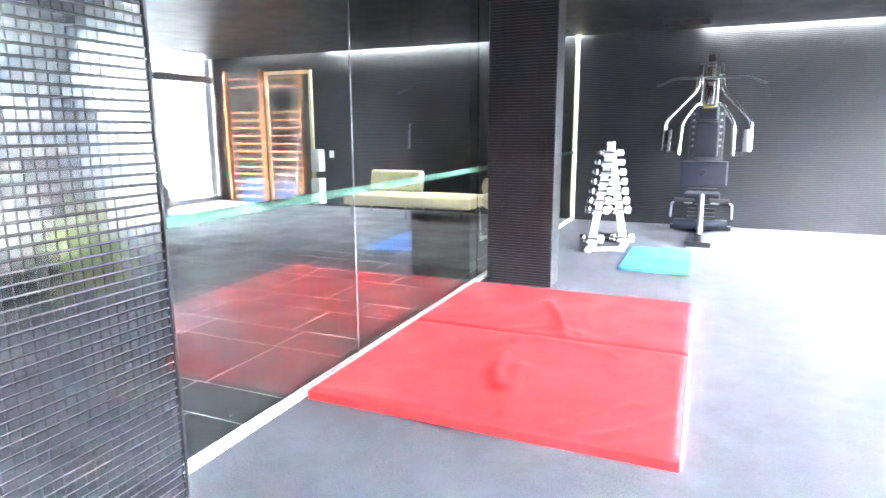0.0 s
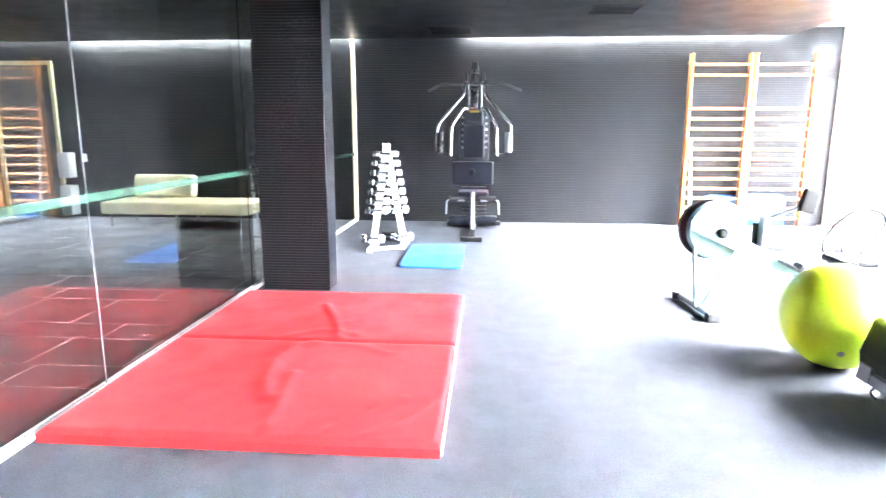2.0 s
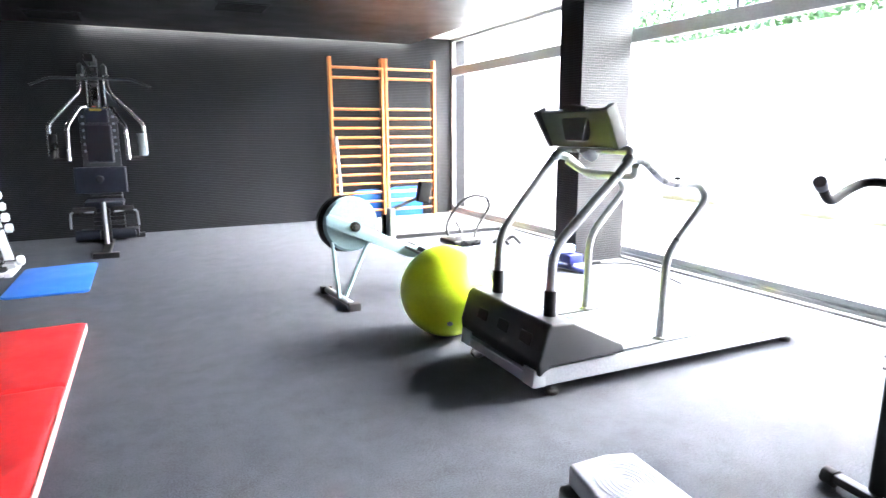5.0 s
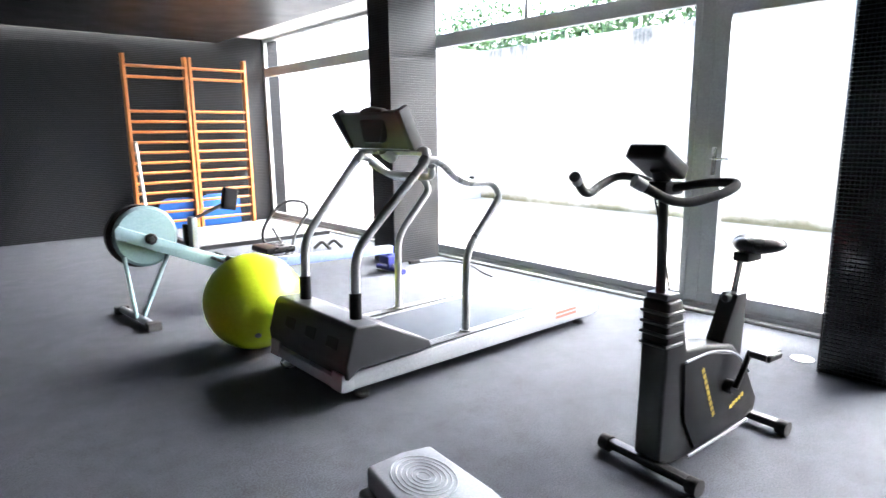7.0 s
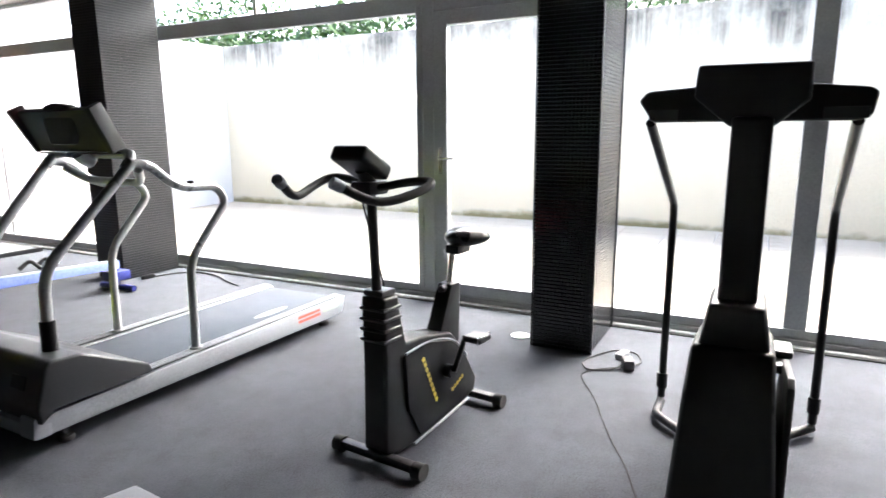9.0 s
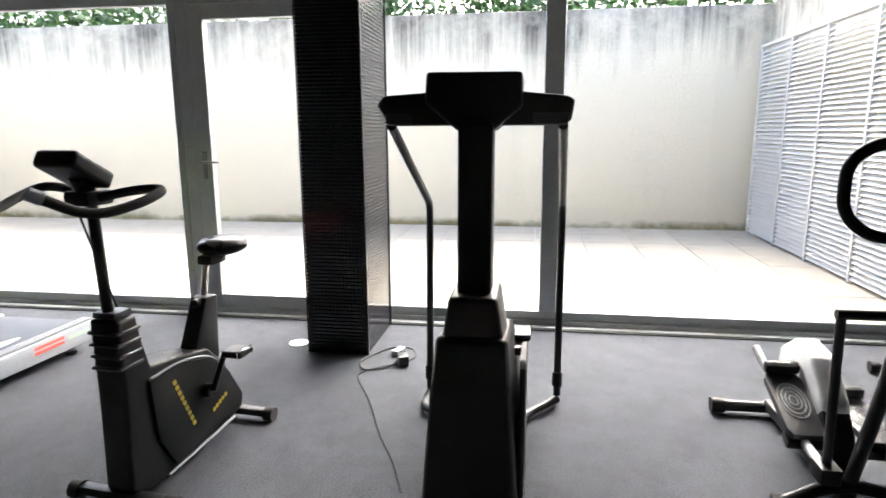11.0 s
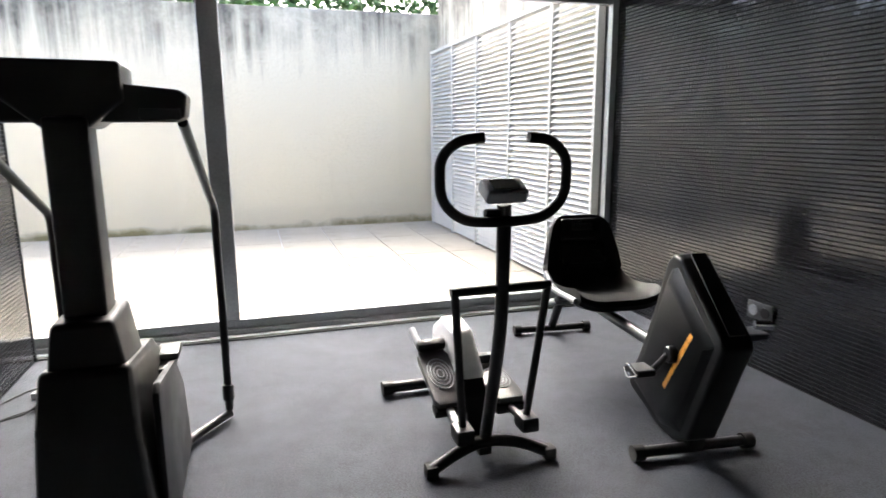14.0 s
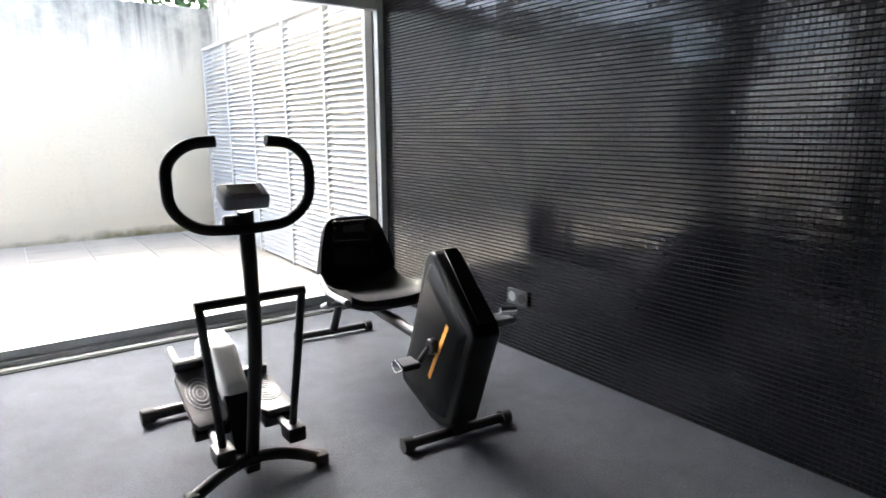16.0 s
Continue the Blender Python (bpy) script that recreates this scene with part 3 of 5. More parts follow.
def gym_mat():
    """A folding mat in two halves with creases in its loose cover."""
    x0, x1, y0, y1, h = -1.985, -0.235, 2.265, 4.655, 0.062
    ym = 3.49
    t = thing("folding_gym_mat", ((x0 + x1) / 2, ym, 0), "red vinyl folding gym mat, creased, lying on the floor", "mat")
    for a, b in ((y0, ym - 0.004), (ym + 0.004, y1)):
        w = bmesh.new()
        nx, ny = 90, 62
        grid = [[None] * (ny + 1) for _ in range(nx + 1)]
        for i in range(nx + 1):
            for j in range(ny + 1):
                x, y = x0 + (x1 - x0) * i / nx, a + (b - a) * j / ny
                e = min(x - x0, x1 - x, y - a, b - y)
                z = h - 0.02 * max(0, 1 - e / 0.03) ** 2
                z += 0.004 * math.sin(x * 3.1 + y * 2) * min(1, e / 0.2)
                for amp, width, line in CREASES:
                    best = 9.0
                    for (ax, ay), (bx, by) in zip(line, line[1:]):
                        L2 = (bx - ax) ** 2 + (by - ay) ** 2
                        q = min(1, max(0, ((x - ax) * (bx - ax) + (y - ay) * (by - ay)) / L2))
                        best = min(best, math.hypot(x - ax - q * (bx - ax), y - ay - q * (by - ay)))
                    if best < 3 * width:
                        z += amp * math.exp(-(best / width) ** 2) * min(1, e / 0.06)
                grid[i][j] = w.verts.new((x, y, z))
        for i in range(nx):
            for j in range(ny):
                w.faces.new((grid[i][j], grid[i + 1][j], grid[i + 1][j + 1], grid[i][j + 1]))
        rim = [grid[i][0] for i in range(nx + 1)] + [grid[nx][j] for j in range(1, ny + 1)] + [grid[i][ny] for i in range(nx - 1, -1, -1)] + [grid[0][j] for j in range(ny - 1, 0, -1)]
        low = [w.verts.new((v.co.x, v.co.y, 0.0)) for v in rim]
        for k in range(len(rim)):
            q = (k + 1) % len(rim)
            w.faces.new((rim[k], low[k], low[q], rim[q]))
        part("half", w, "red", t)
    part("edge_band", box(x1 - 0.002, x1 + 0.008, y0 + 0.01, y1 - 0.01, 0.002, h - 0.012, 0.003, 1), "red_side", t, "pale pink side band")


gym_mat()


def blue_mat():
    t = thing("exercise_mat", (-0.6, 6.45, 0), "blue foam exercise mat lying on the floor", "mat")
    part("pad", prism([(-0.90, 5.82), (-0.34, 5.80), (-0.30, 5.84), (-0.31, 7.02), (-0.36, 7.06), (-0.88, 7.02), (-0.93, 6.98), (-0.94, 5.86)], "z", 0.0, 0.022, 0.006, 2), "blue_mat", t)


blue_mat()


def ball():
    t = thing("exercise_ball", (1.955, 3.49, 0), "lime green inflated exercise ball against the treadmill", "ball")
    w = bmesh.new()
    bmesh.ops.create_uvsphere(w, u_segments=64, v_segments=40, radius=0.305)
    for v in w.verts:
        v.co.z *= 0.985
        if v.co.z < -0.292:
            v.co.z = -0.292 + (v.co.z + 0.292) * 0.2
        r = math.hypot(v.co.x, v.co.y)
        ring = 0.0015 * math.sin(v.co.z * 150) if abs(v.co.z) < 0.2 else 0
        if r > 0.01:
            v.co.x += v.co.x / r * ring
            v.co.y += v.co.y / r * ring
    lo = min(v.co.z for v in w.verts)
    bmesh.ops.translate(w, verts=w.verts, vec=(1.955, 3.49, -lo))
    body = part("body", w, "lime", t)
    part("valve", disc((1.955 - 0.1, 3.49 - 0.25, 0.15), (-0.35, -0.85, -0.45), 0.018, 0.008, 0.002, 16), "pale_grey", t, "pale plug")


ball()


# ---------------------------------------------------------------- wall bars and what leans there
def wall_bars(x0, x1, label):
    y1 = FAR - 0.075
    t = thing("wall_bars", ((x0 + x1) / 2, y1 - 0.05, 0), label, "wall bars", "wall bars")
    for x in (x0, x1 - 0.042):
        part("upright", box(x, x + 0.042, y1 - 0.10, y1, 0.0, 2.39, 0.006, 2), "orange_wood", t)
        for z in (0.5, 2.25):
            part("bracket", box(x + 0.006, x + 0.036, y1 + 0.0005, FAR + 0.004, z, z + 0.05), "black_metal", t)
    rungs = [2.24, 2.10] + [1.65 - 0.139 * k for k in range(12)]
    for k, z in enumerate(rungs):
        yy = y1 - (0.085 if k == 0 else 0.055)
        part("rung", tube([(x0 + 0.04, yy, z), (x1 - 0.04, yy, z)], 0.017, 0, 12, flat=1.15), "orange_wood", t)


wall_bars(2.70, 3.535, "orange varnished wooden wall bars fixed to the dark wall")
wall_bars(3.555, 4.39, "orange varnished wooden wall bars beside the window")
for name, x0, x1, h in (("foam_mat", 3.02, 3.53, 0.44), ("foam_mat", 3.6, 4.2, 0.46)):
    t = thing(name, ((x0 + x1) / 2, FAR - 0.05, 0), "blue foam mat standing behind the wall bars", "mat", "blue mats behind the wall bars")
    pts = [(x0, 0.0), (x1, 0.0), (x1, h - 0.08), (x1 - 0.03, h - 0.02), (x1 - 0.1, h), (x0 + 0.12, h), (x0 + 0.04, h - 0.03), (x0, h - 0.1)]
    part("pad", prism(pts, "y", FAR - 0.06, FAR - 0.02, 0.006, 2), "blue_mat", t)
st = thing("white_pole", (2.76, FAR - 0.2, 0), "white plastic pole leaning on the wall bars", "pole")
part("shaft", tube([(2.80, FAR - 0.30, 0.0), (2.765, FAR - 0.195, 1.22)], 0.02, 0, 14), "white_paint", st)
part("cap", tube([(2.765, FAR - 0.195, 1.221), (2.764, FAR - 0.192, 1.25)], 0.024, 0, 14), "pale_grey", st)

plat = thing("floor_platform", (3.75, 7.85, 0), "low dark rubber platform with a metal edge by the window", "platform")
part("board", box(2.86, 4.56, 7.02, 8.62, 0.0, 0.04, 0.006, 2), "dark_plastic", plat)
part("edge", box(2.85, 4.57, 7.0, 7.018, 0.0, 0.05, 0.003, 1), "black_metal", plat)
part("top", box(2.9, 4.52, 7.06, 8.58, 0.0405, 0.05, 0.003, 1), "greywall", plat, "grey worn top")


def ab_roller():
    t = thing("ab_roller", (3.4, 5.8, 0), "black tubular abdominal roller frame lying on the floor", "exercise frame")
    part("frame", tube([(3.20, 5.82, 0.05), (3.14, 5.98, 0.27), (3.25, 6.02, 0.43), (3.40, 6.03, 0.57), (3.54, 6.03, 0.615), (3.69, 6.0, 0.58), (3.73, 6.0, 0.48), (3.61, 5.97, 0.35), (3.50, 5.92, 0.24), (3.40, 5.82, 0.05)], 0.016, 0.1, 12), "black_metal", t)
    part("lever", tube([(3.29, 6.0, 0.33), (3.36, 5.8, 0.06)], 0.014, 0, 10), "black_metal", t)
    part("headrest", pad(3.1, 3.44, 5.58, 5.86, 0.0, 0.075, 0.03), "leather", t, "padded black headrest")
    for x in (3.84, 4.0):
        part("grip", tube([(x, 6.12, 0.02), (x + 0.1, 6.1, 0.10), (x + 0.13, 5.98, 0.02)], 0.02, 0.05, 12), "rubber", t)


ab_roller()


# ---------------------------------------------------------------- rowing machine
def rower():
    y = 4.66
    t = thing("rowing_machine", (2.7, y, 0), "rowing machine with pale blue flywheel and long rail", "rowing machine")
    part("flywheel_cover", disc((1.65, y - 0.06, 0.61), (0, 1, 0), 0.22, 0.055, 0.02, 56), "pale_blue", t, "pale blue round flywheel cover")
    part("flywheel_back", disc((1.63, y + 0.03, 0.605), (0, 1, 0), 0.228, 0.12, 0.03, 48), "black_plastic", t, "black vented flywheel housing")
    part("hub", disc((1.66, y - 0.155, 0.60), (0, 1, 0), 0.042, 0.045, 0.01, 8), "black_plastic", t)
    part("hub_cap", disc((1.66, y - 0.182, 0.60), (0, 1, 0), 0.02, 0.012, 0.003, 16), "dark_plastic", t)
    part("main_beam", prism([(1.43, 0.69), (1.455, 0.712), (2.18, 0.395), (2.55, 0.33), (2.56, 0.25), (2.10, 0.315), (1.43, 0.625)], "y", y - 0.15, y - 0.095, 0.008, 2), "pale_blue", t)
    rail = part("rail", prism([(2.25, 0.33), (3.84, 0.255), (3.84, 0.185), (2.25, 0.25)], "y", y - 0.09, y - 0.03, 0.006, 2), "blue_rail", t, "blue anodised aluminium rail")
    part("rail_top", prism([(2.3, 0.3335), (3.83, 0.262), (3.83, 0.257), (2.3, 0.3285)], "y", y - 0.075, y - 0.045), "alu_light", t)
    part("chain_guide", box(1.955, 2.0, y - 0.14, y - 0.04, 0.44, 0.72, 0.01, 2), "alu_light", t)
    part("handle_hook", box(1.93, 1.985, y - 0.035, y + 0.01, 0.46, 0.66, 0.01, 2), "black_plastic", t)
    part("monitor_arm", tube([(1.97, y - 0.1, 0.70), (2.06, y - 0.1, 0.735), (2.2, y - 0.1, 0.79), (2.25, y - 0.1, 0.81)], 0.014, 0.04, 12), "dark_plastic", t)
    part("monitor", box(-0.055, 0.055, -0.03, 0.03, -0.085, 0.085, 0.012, 3, pose(2.27, y - 0.1, 0.835, 0, 12, 0)), "black_plastic", t, "black display unit")
    for a, b in ((1.485, 1.51), (1.785, 1.56)):
        part("front_leg", tube([(a, y - 0.1, 0.48), (b, y - 0.16, 0.045)], 0.015, 0, 10), "pale_blue", t)
    part("front_foot", tube([(1.50, y + 0.22, 0.035), (1.555, y - 0.38, 0.035)], 0.028, 0, 12, flat=0.9), "alu_light", t)
    for a in ((1.50, y + 0.22), (1.555, y - 0.38)):
        part("foot_cap", box(a[0] - 0.045, a[0] + 0.045, a[1] - 0.05, a[1] + 0.03, 0.0, 0.06, 0.01, 2), "rubber", t)
    part("seat", pad(2.5, 2.76, y - 0.2, y + 0.1, 0.365, 0.415, 0.02), "leather", t, "black moulded seat")
    part("seat_carriage", box(2.55, 2.71, y - 0.1, y - 0.02, 0.335, 0.3645, 0.006, 1), "alu_light", t)
    for dy in (-0.21, 0.03):
        part("footplate", box(-0.15, 0.15, -0.055, 0.055, -0.012, 0.012, 0.008, 2, pose(2.2, y + dy, 0.34, 0, 28, 0)), "black_plastic", t)
        part("foot_strap", box(-0.02, 0.02, -0.06, 0.06, 0.0, 0.045, 0.008, 2, pose(2.19, y + dy, 0.355, 0, 28, 0)), "rubber", t)
    part("rear_leg", box(3.79, 3.835, y - 0.085, y - 0.035, 0.03, 0.184, 0.006, 1), "deep_blue", t)
    part("rear_foot", tube([(3.8, y + 0.12, 0.03), (3.83, y - 0.26, 0.03)], 0.026, 0, 12), "deep_blue", t)
    part("rear_brace", box(3.74, 3.9, y - 0.14, y + 0.02, 0.09, 0.17, 0.015, 2), "deep_blue", t)


rower()


# ---------------------------------------------------------------- treadmill
def text_part(name, body, size, m, mat, parent, shear=0.0):
    cu = bpy.data.curves.new(name, "FONT")
    cu.body, cu.size, cu.extrude, cu.shear = body, size, 0.0004, shear
    cu.align_x, cu.align_y = "CENTER", "CENTER"
    tmp = new(name, cu)
    me = bpy.data.meshes.new_from_object(tmp.evaluated_get(bpy.context.evaluated_depsgraph_get()))
    bpy.data.objects.remove(tmp)
    w = bmesh.new()
    w.from_mesh(me)
    bmesh.ops.transform(w, matrix=m, verts=w.verts)
    return part(name, w, mat, parent)


def treadmill():
    t = thing("treadmill", (2.95, 2.72, 0), "large grey treadmill with bent tube handrails and dark hood", "treadmill")
    ya, yb = 2.33, 3.10
    for a, b in ((ya, ya + 0.1), (yb - 0.1, yb)):
        part("side_rail", prism([(1.86, 0.08), (1.87, 0.168), (3.995, 0.175), (4.005, 0.168), (3.96, 0.068), (3.9, 0.056)], "y", a, b, 0.006, 2), "alu_light", t, "brushed aluminium side rail")
        part("foot_rail", box(2.35, 3.99, a + 0.012, b - 0.012, 0.1755, 0.182, 0.002, 1), "dark_plastic", t, "ribbed black step strip")
        for k in range(3):
            yy = a + 0.03 + k * 0.02
            part("rib", box(2.36, 3.98, yy, yy + 0.008, 0.1822, 0.1845), "pale_grey", t)
    part("deck", box(1.95, 3.95, ya + 0.101, yb - 0.101, 0.10, 0.155, 0.004, 1), "black_plastic", t)
    part("belt", box(2.2, 3.975, ya + 0.105, yb - 0.105, 0.1555, 0.167, 0.005, 2), "belt", t, "worn grey-blue running belt")
    part("rear_roller", tube([(3.965, ya + 0.11, 0.135), (3.965, yb - 0.11, 0.135)], 0.028, 0, 16), "black_metal", t)
    part("belt_logo", prism([(3.47 + 0.15 * math.cos(a), ya + 0.2 + 0.035 * math.sin(a)) for a in (2 * math.pi * k / 24 for k in range(24))], "z", 0.1672, 0.168), "pale_grey", t, "pale oval print")
    # hood: a wedge that slopes up to the front
    hood = prism([(1.885, 0.14), (1.875, 0.215), (1.925, 0.38), (1.95, 0.402), (2.08, 0.395), (2.40, 0.235), (2.42, 0.187), (1.95, 0.187)], "y", ya - 0.03, yb + 0.03, 0.014, 3)
    hd = part("hood", hood, "dark_plastic", t, "dark grey moulded motor hood")
    for k in range(3):
        yy = ya + 0.13 + k * 0.22
        part("vent_slot", box(-0.03, 0.03, -0.05, 0.05, -0.003, 0.003, 0.002, 1, pose(1.899, yy, 0.30, 0, -73, 0)), "black_plastic", hd)
    part("front_beam", box(1.87, 1.94, ya - 0.002, yb + 0.002, 0.075, 0.135, 0.01, 2), "alu_light", t)
    part("power_loop", tube([(1.9, 2.97, 0.09), (1.86, 2.98, 0.05), (1.88, 2.95, 0.02), (1.95, 2.94, 0.03)], 0.006, 0.02, 8), "chrome", t)
    for x in (2.02, 3.82):
        for y in (ya + 0.06, yb - 0.06):
            part("levelling_foot", disc((x, y, 0.012), (0, 0, 1), 0.035, 0.024, 0.004, 20), "rubber", t)
            part("foot_stem", tube([(x, y, 0.024), (x, y, 0.1)], 0.012, 0, 10), "chrome", t)
    # handrails: front post leans back to the console, then a rail bends down to the rear post
    for y, s in ((ya + 0.06, -1), (yb - 0.06, 1)):
        yf = y - s * 0.065
        part("front_upright", tube([(2.04, yf, 0.36), (2.05, yf, 0.74), (2.48, y, 1.19)], 0.024, 0.1, 16), "steel_grey", t)
        part("post_sleeve", tube([(2.04, yf, 0.37), (2.042, yf, 0.53)], 0.033, 0, 16), "black_plastic", t, "black rubber sleeve")
        part("handrail", tube([(2.46, y, 1.185), (2.56, y, 1.175), (2.72, y, 1.045), (2.965, y, 1.04), (3.03, y, 0.95), (2.755, y, 0.66), (2.745, y, 0.18)], 0.022, 0.09, 16), "steel_grey", t)
        part("rail_flange", disc((2.745, y, 0.19), (0, 0, 1), 0.034, 0.012, 0.003, 20), "steel_grey", t)
        part("switch", disc((2.80, y, 1.072), (0, 0, 1), 0.016, 0.015, 0.004, 12), "black_plastic", t)
    part("cross_bar", tube([(2.45, ya + 0.08, 1.16), (2.50, ya + 0.08, 1.225), (2.50, yb - 0.08, 1.225), (2.45, yb - 0.08, 1.16)], 0.024, 0.06, 16), "steel_grey", t)
    part("grip_bar", tube([(2.52, ya + 0.08, 1.15), (2.59, ya + 0.16, 1.08), (2.61, yb - 0.16, 1.08), (2.54, yb - 0.08, 1.15)], 0.02, 0.1, 16), "steel_grey", t)
    part("console_neck", tube([(2.50, 2.72, 1.19), (2.46, 2.72, 1.21), (2.44, 2.72, 1.232)], 0.04, 0.02, 16), "steel_grey", t)
    con = part("console", prism([(2.415, 1.235), (2.455, 1.252), (2.365, 1.445), (2.32, 1.425)], "y", 2.45, 2.99, 0.01, 2), "grey_green", t, "grey-green control console")
    part("console_bulge", prism([(2.81, 1.38), (2.80, 1.45), (2.72, 1.465), (2.60, 1.45), (2.58, 1.38), (2.62, 1.27), (2.77, 1.27)], "x", 2.335, 2.38, 0.012, 2), "grey_green", con)
    part("display", box(-0.085, 0.085, -0.22, 0.22, 0.0, 0.004, 0.001, 1, pose(2.4115, 2.71, 1.35, 0, 65, 0)), "screen", con, "dark display panel")
    for y, a in ((2.43, 10), (3.01, -10)):
        part("console_cheek", prism([(0.005, -0.115), (0.085, -0.09), (-0.035, 0.118), (-0.105, 0.085)], "y", -0.018, 0.018, 0.008, 2, pose(2.40, y, 1.345, 0, 0, a)), "dark_plastic", con)
    part("tray", box(2.40, 2.50, 2.46, 2.98, 1.2265, 1.2345, 0.003, 1), "dark_plastic", con)
    for k in range(2):
        part("red_print", box(3.50 + k * 0.001, 3.72, ya - 0.0012, ya - 0.0002, 0.135 - k * 0.028, 0.153 - k * 0.028), "red_ink", t)
    part("green_print", box(3.75, 3.92, ya - 0.0012, ya - 0.0002, 0.115, 0.14), "green_ink", t)


treadmill()


# ---------------------------------------------------------------- upright exercise bike
def bike():
    # built along its own x axis, front at 0, then turned to its place
    P0, ANG = Vector((2.465, 1.045, 0)), radians(-6)
    R = Matrix.Translation(P0) @ Matrix.Rotation(ANG, 4, "Z")
    t = thing("exercise_bike", (2.85, 0.99, 0), "black upright exercise bike with padded saddle and curved handlebar", "exercise bike")

    def p(name, bm, mat, label="", parent=None):
        bmesh.ops.transform(bm, matrix=R, verts=bm.verts)
        return part(name, bm, mat, parent or t, label)

    for x, hw in ((0.0, 0.20), (0.72, 0.165)):
        p("floor_bar", box(x - 0.022, x + 0.022, -hw, hw, 0.022, 0.058, 0.01, 2), "black_metal")
        for s in (-1, 1):
            p("end_cap", tube([(x, s * (hw - 0.02), 0.033), (x, s * (hw + 0.025), 0.033)], 0.033, 0, 16), "rubber")
    shell = prism([(-0.02, 0.065), (-0.01, 0.40), (-0.012, 0.70), (0.082, 0.70), (0.10, 0.60), (0.13, 0.49), (0.28, 0.475), (0.46, 0.44), (0.57, 0.33), (0.685, 0.15), (0.67, 0.085), (0.58, 0.065), (0.18, 0.03), (0.05, 0.03)], "y", -0.06, 0.056, 0.016, 3)
    body = p("body", shell, "black_plastic", "black plastic shell")
    p("body_panel", prism([(0.10, 0.44), (0.26, 0.455), (0.43, 0.41), (0.54, 0.31), (0.65, 0.145), (0.56, 0.105), (0.2, 0.06), (0.12, 0.2)], "y", -0.072, -0.0605, 0.005, 2), "black_plastic", "", body)
    p("body_trim", tube([(0.09, -0.082, 0.455), (0.26, -0.086, 0.468), (0.44, -0.086, 0.42), (0.545, -0.086, 0.31)], 0.005, 0.1, 8), "pale_grey", "", body)
    p("lower_trim", tube([(0.14, -0.082, 0.05), (0.4, -0.084, 0.072), (0.57, -0.082, 0.085)], 0.006, 0.1, 8), "pale_grey", "", body)
    for k in range(4):
        p("rib", box(-0.02, 0.094, -0.064, 0.06, 0.52 + k * 0.042, 0.534 + k * 0.042, 0.004, 1), "dark_plastic", "", body)
    p("post_collar", box(-0.005, 0.078, -0.048, 0.045, 0.7005, 0.725, 0.008, 2), "dark_plastic")
    p("handlebar_post", tube([(0.02, 0, 0.7255), (-0.01, -0.01, 1.12)], 0.019, 0, 16), "black_metal", "dark steel post")
    p("seat_tube", prism([(0.40, 0.44), (0.56, 0.36), (0.575, 0.645), (0.50, 0.645)], "y", -0.04, 0.04, 0.012, 2), "black_plastic")
    p("seat_knob", disc((0.485, 0, 0.625), (1, 0, 0), 0.018, 0.04, 0.004, 14), "black_plastic")
    p("seat_post", tube([(0.535, 0, 0.645), (0.57, 0, 0.79)], 0.014, 0, 14), "chrome")
    sad = bmesh.new()
    bmesh.ops.create_uvsphere(sad, u_segments=28, v_segments=16, radius=1.0)
    for v in sad.verts:
        x = v.co.x
        wdt = 0.55 + 0.45 * min(1, max(0, (x + 0.75) / 1.1))
        v.co = Vector((0.635 + 0.125 * x, v.co.y * 0.12 * wdt - 0.02, 0.84 + v.co.z * (0.045 if v.co.z > 0 else 0.04) + 0.012 * x * x))
    p("saddle", sad, "leather", "padded black saddle")
    p("saddle_frame", box(0.535, 0.645, -0.05, 0.02, 0.775, 0.815, 0.01, 2), "black_plastic")
    # handlebar: a loop around the display with two arms turned to the front
    bar = [(-0.02, 0.03, 1.12), (0.03, 0.14, 1.145), (0.035, 0.25, 1.15), (-0.06, 0.25, 1.12), (-0.215, 0.19, 1.085), (-0.345, 0.125, 1.165)]
    for s in (-1, 1):
        w = tube([(a, s * b - 0.02, c) for a, b, c in bar], 0.0155, 0.08, 14)
        p("handlebar", w, "rubber", "foam covered handlebar")
        p("bar_end", tube([(-0.32, s * 0.138 - 0.02, 1.15), (-0.352, s * 0.122 - 0.02, 1.169)], 0.02, 0, 14), "pale_grey")
    p("bar_clamp", box(-0.07, 0.04, -0.06, 0.04, 1.095, 1.145, 0.014, 2), "black_plastic")
    m = pose(-0.065, -0.015, 1.212, 0, 30, 0)
    con = p("console", box(-0.085, 0.085, -0.078, 0.078, -0.028, 0.03, 0.018, 3, m), "black_plastic", "black display unit")
    p("screen", box(-0.065, 0.065, -0.06, 0.06, 0.0302, 0.033, 0.001, 1, m), "screen", "", con)
    p("console_neck", tube([(-0.01, -0.01, 1.12), (-0.055, -0.015, 1.19)], 0.03, 0, 14), "black_plastic")
    # cranks and pedals
    p("crank_hub", disc((0.40, 0, 0.28), (0, 1, 0), 0.03, 0.21, 0.006, 20), "black_metal")
    for s, dx, dz in ((-1, 0.09, 0.14), (1, -0.09, -0.14)):
        cr = p("crank", tube([(0.40, s * 0.11, 0.28), (0.40 + dx, s * 0.115, 0.28 + dz)], 0.012, 0, 10), "black_metal")
        p("pedal", box(0.40 + dx - 0.05, 0.40 + dx + 0.05, min(s * 0.13, s * 0.22), max(s * 0.13, s * 0.22), 0.27 + dz, 0.298 + dz, 0.006, 1), "black_plastic", "", cr)
        p("pedal_cage", box(0.40 + dx - 0.056, 0.40 + dx + 0.056, min(s * 0.205, s * 0.212), max(s * 0.205, s * 0.212), 0.266 + dz, 0.302 + dz, 0.002, 1), "chrome", "", cr)
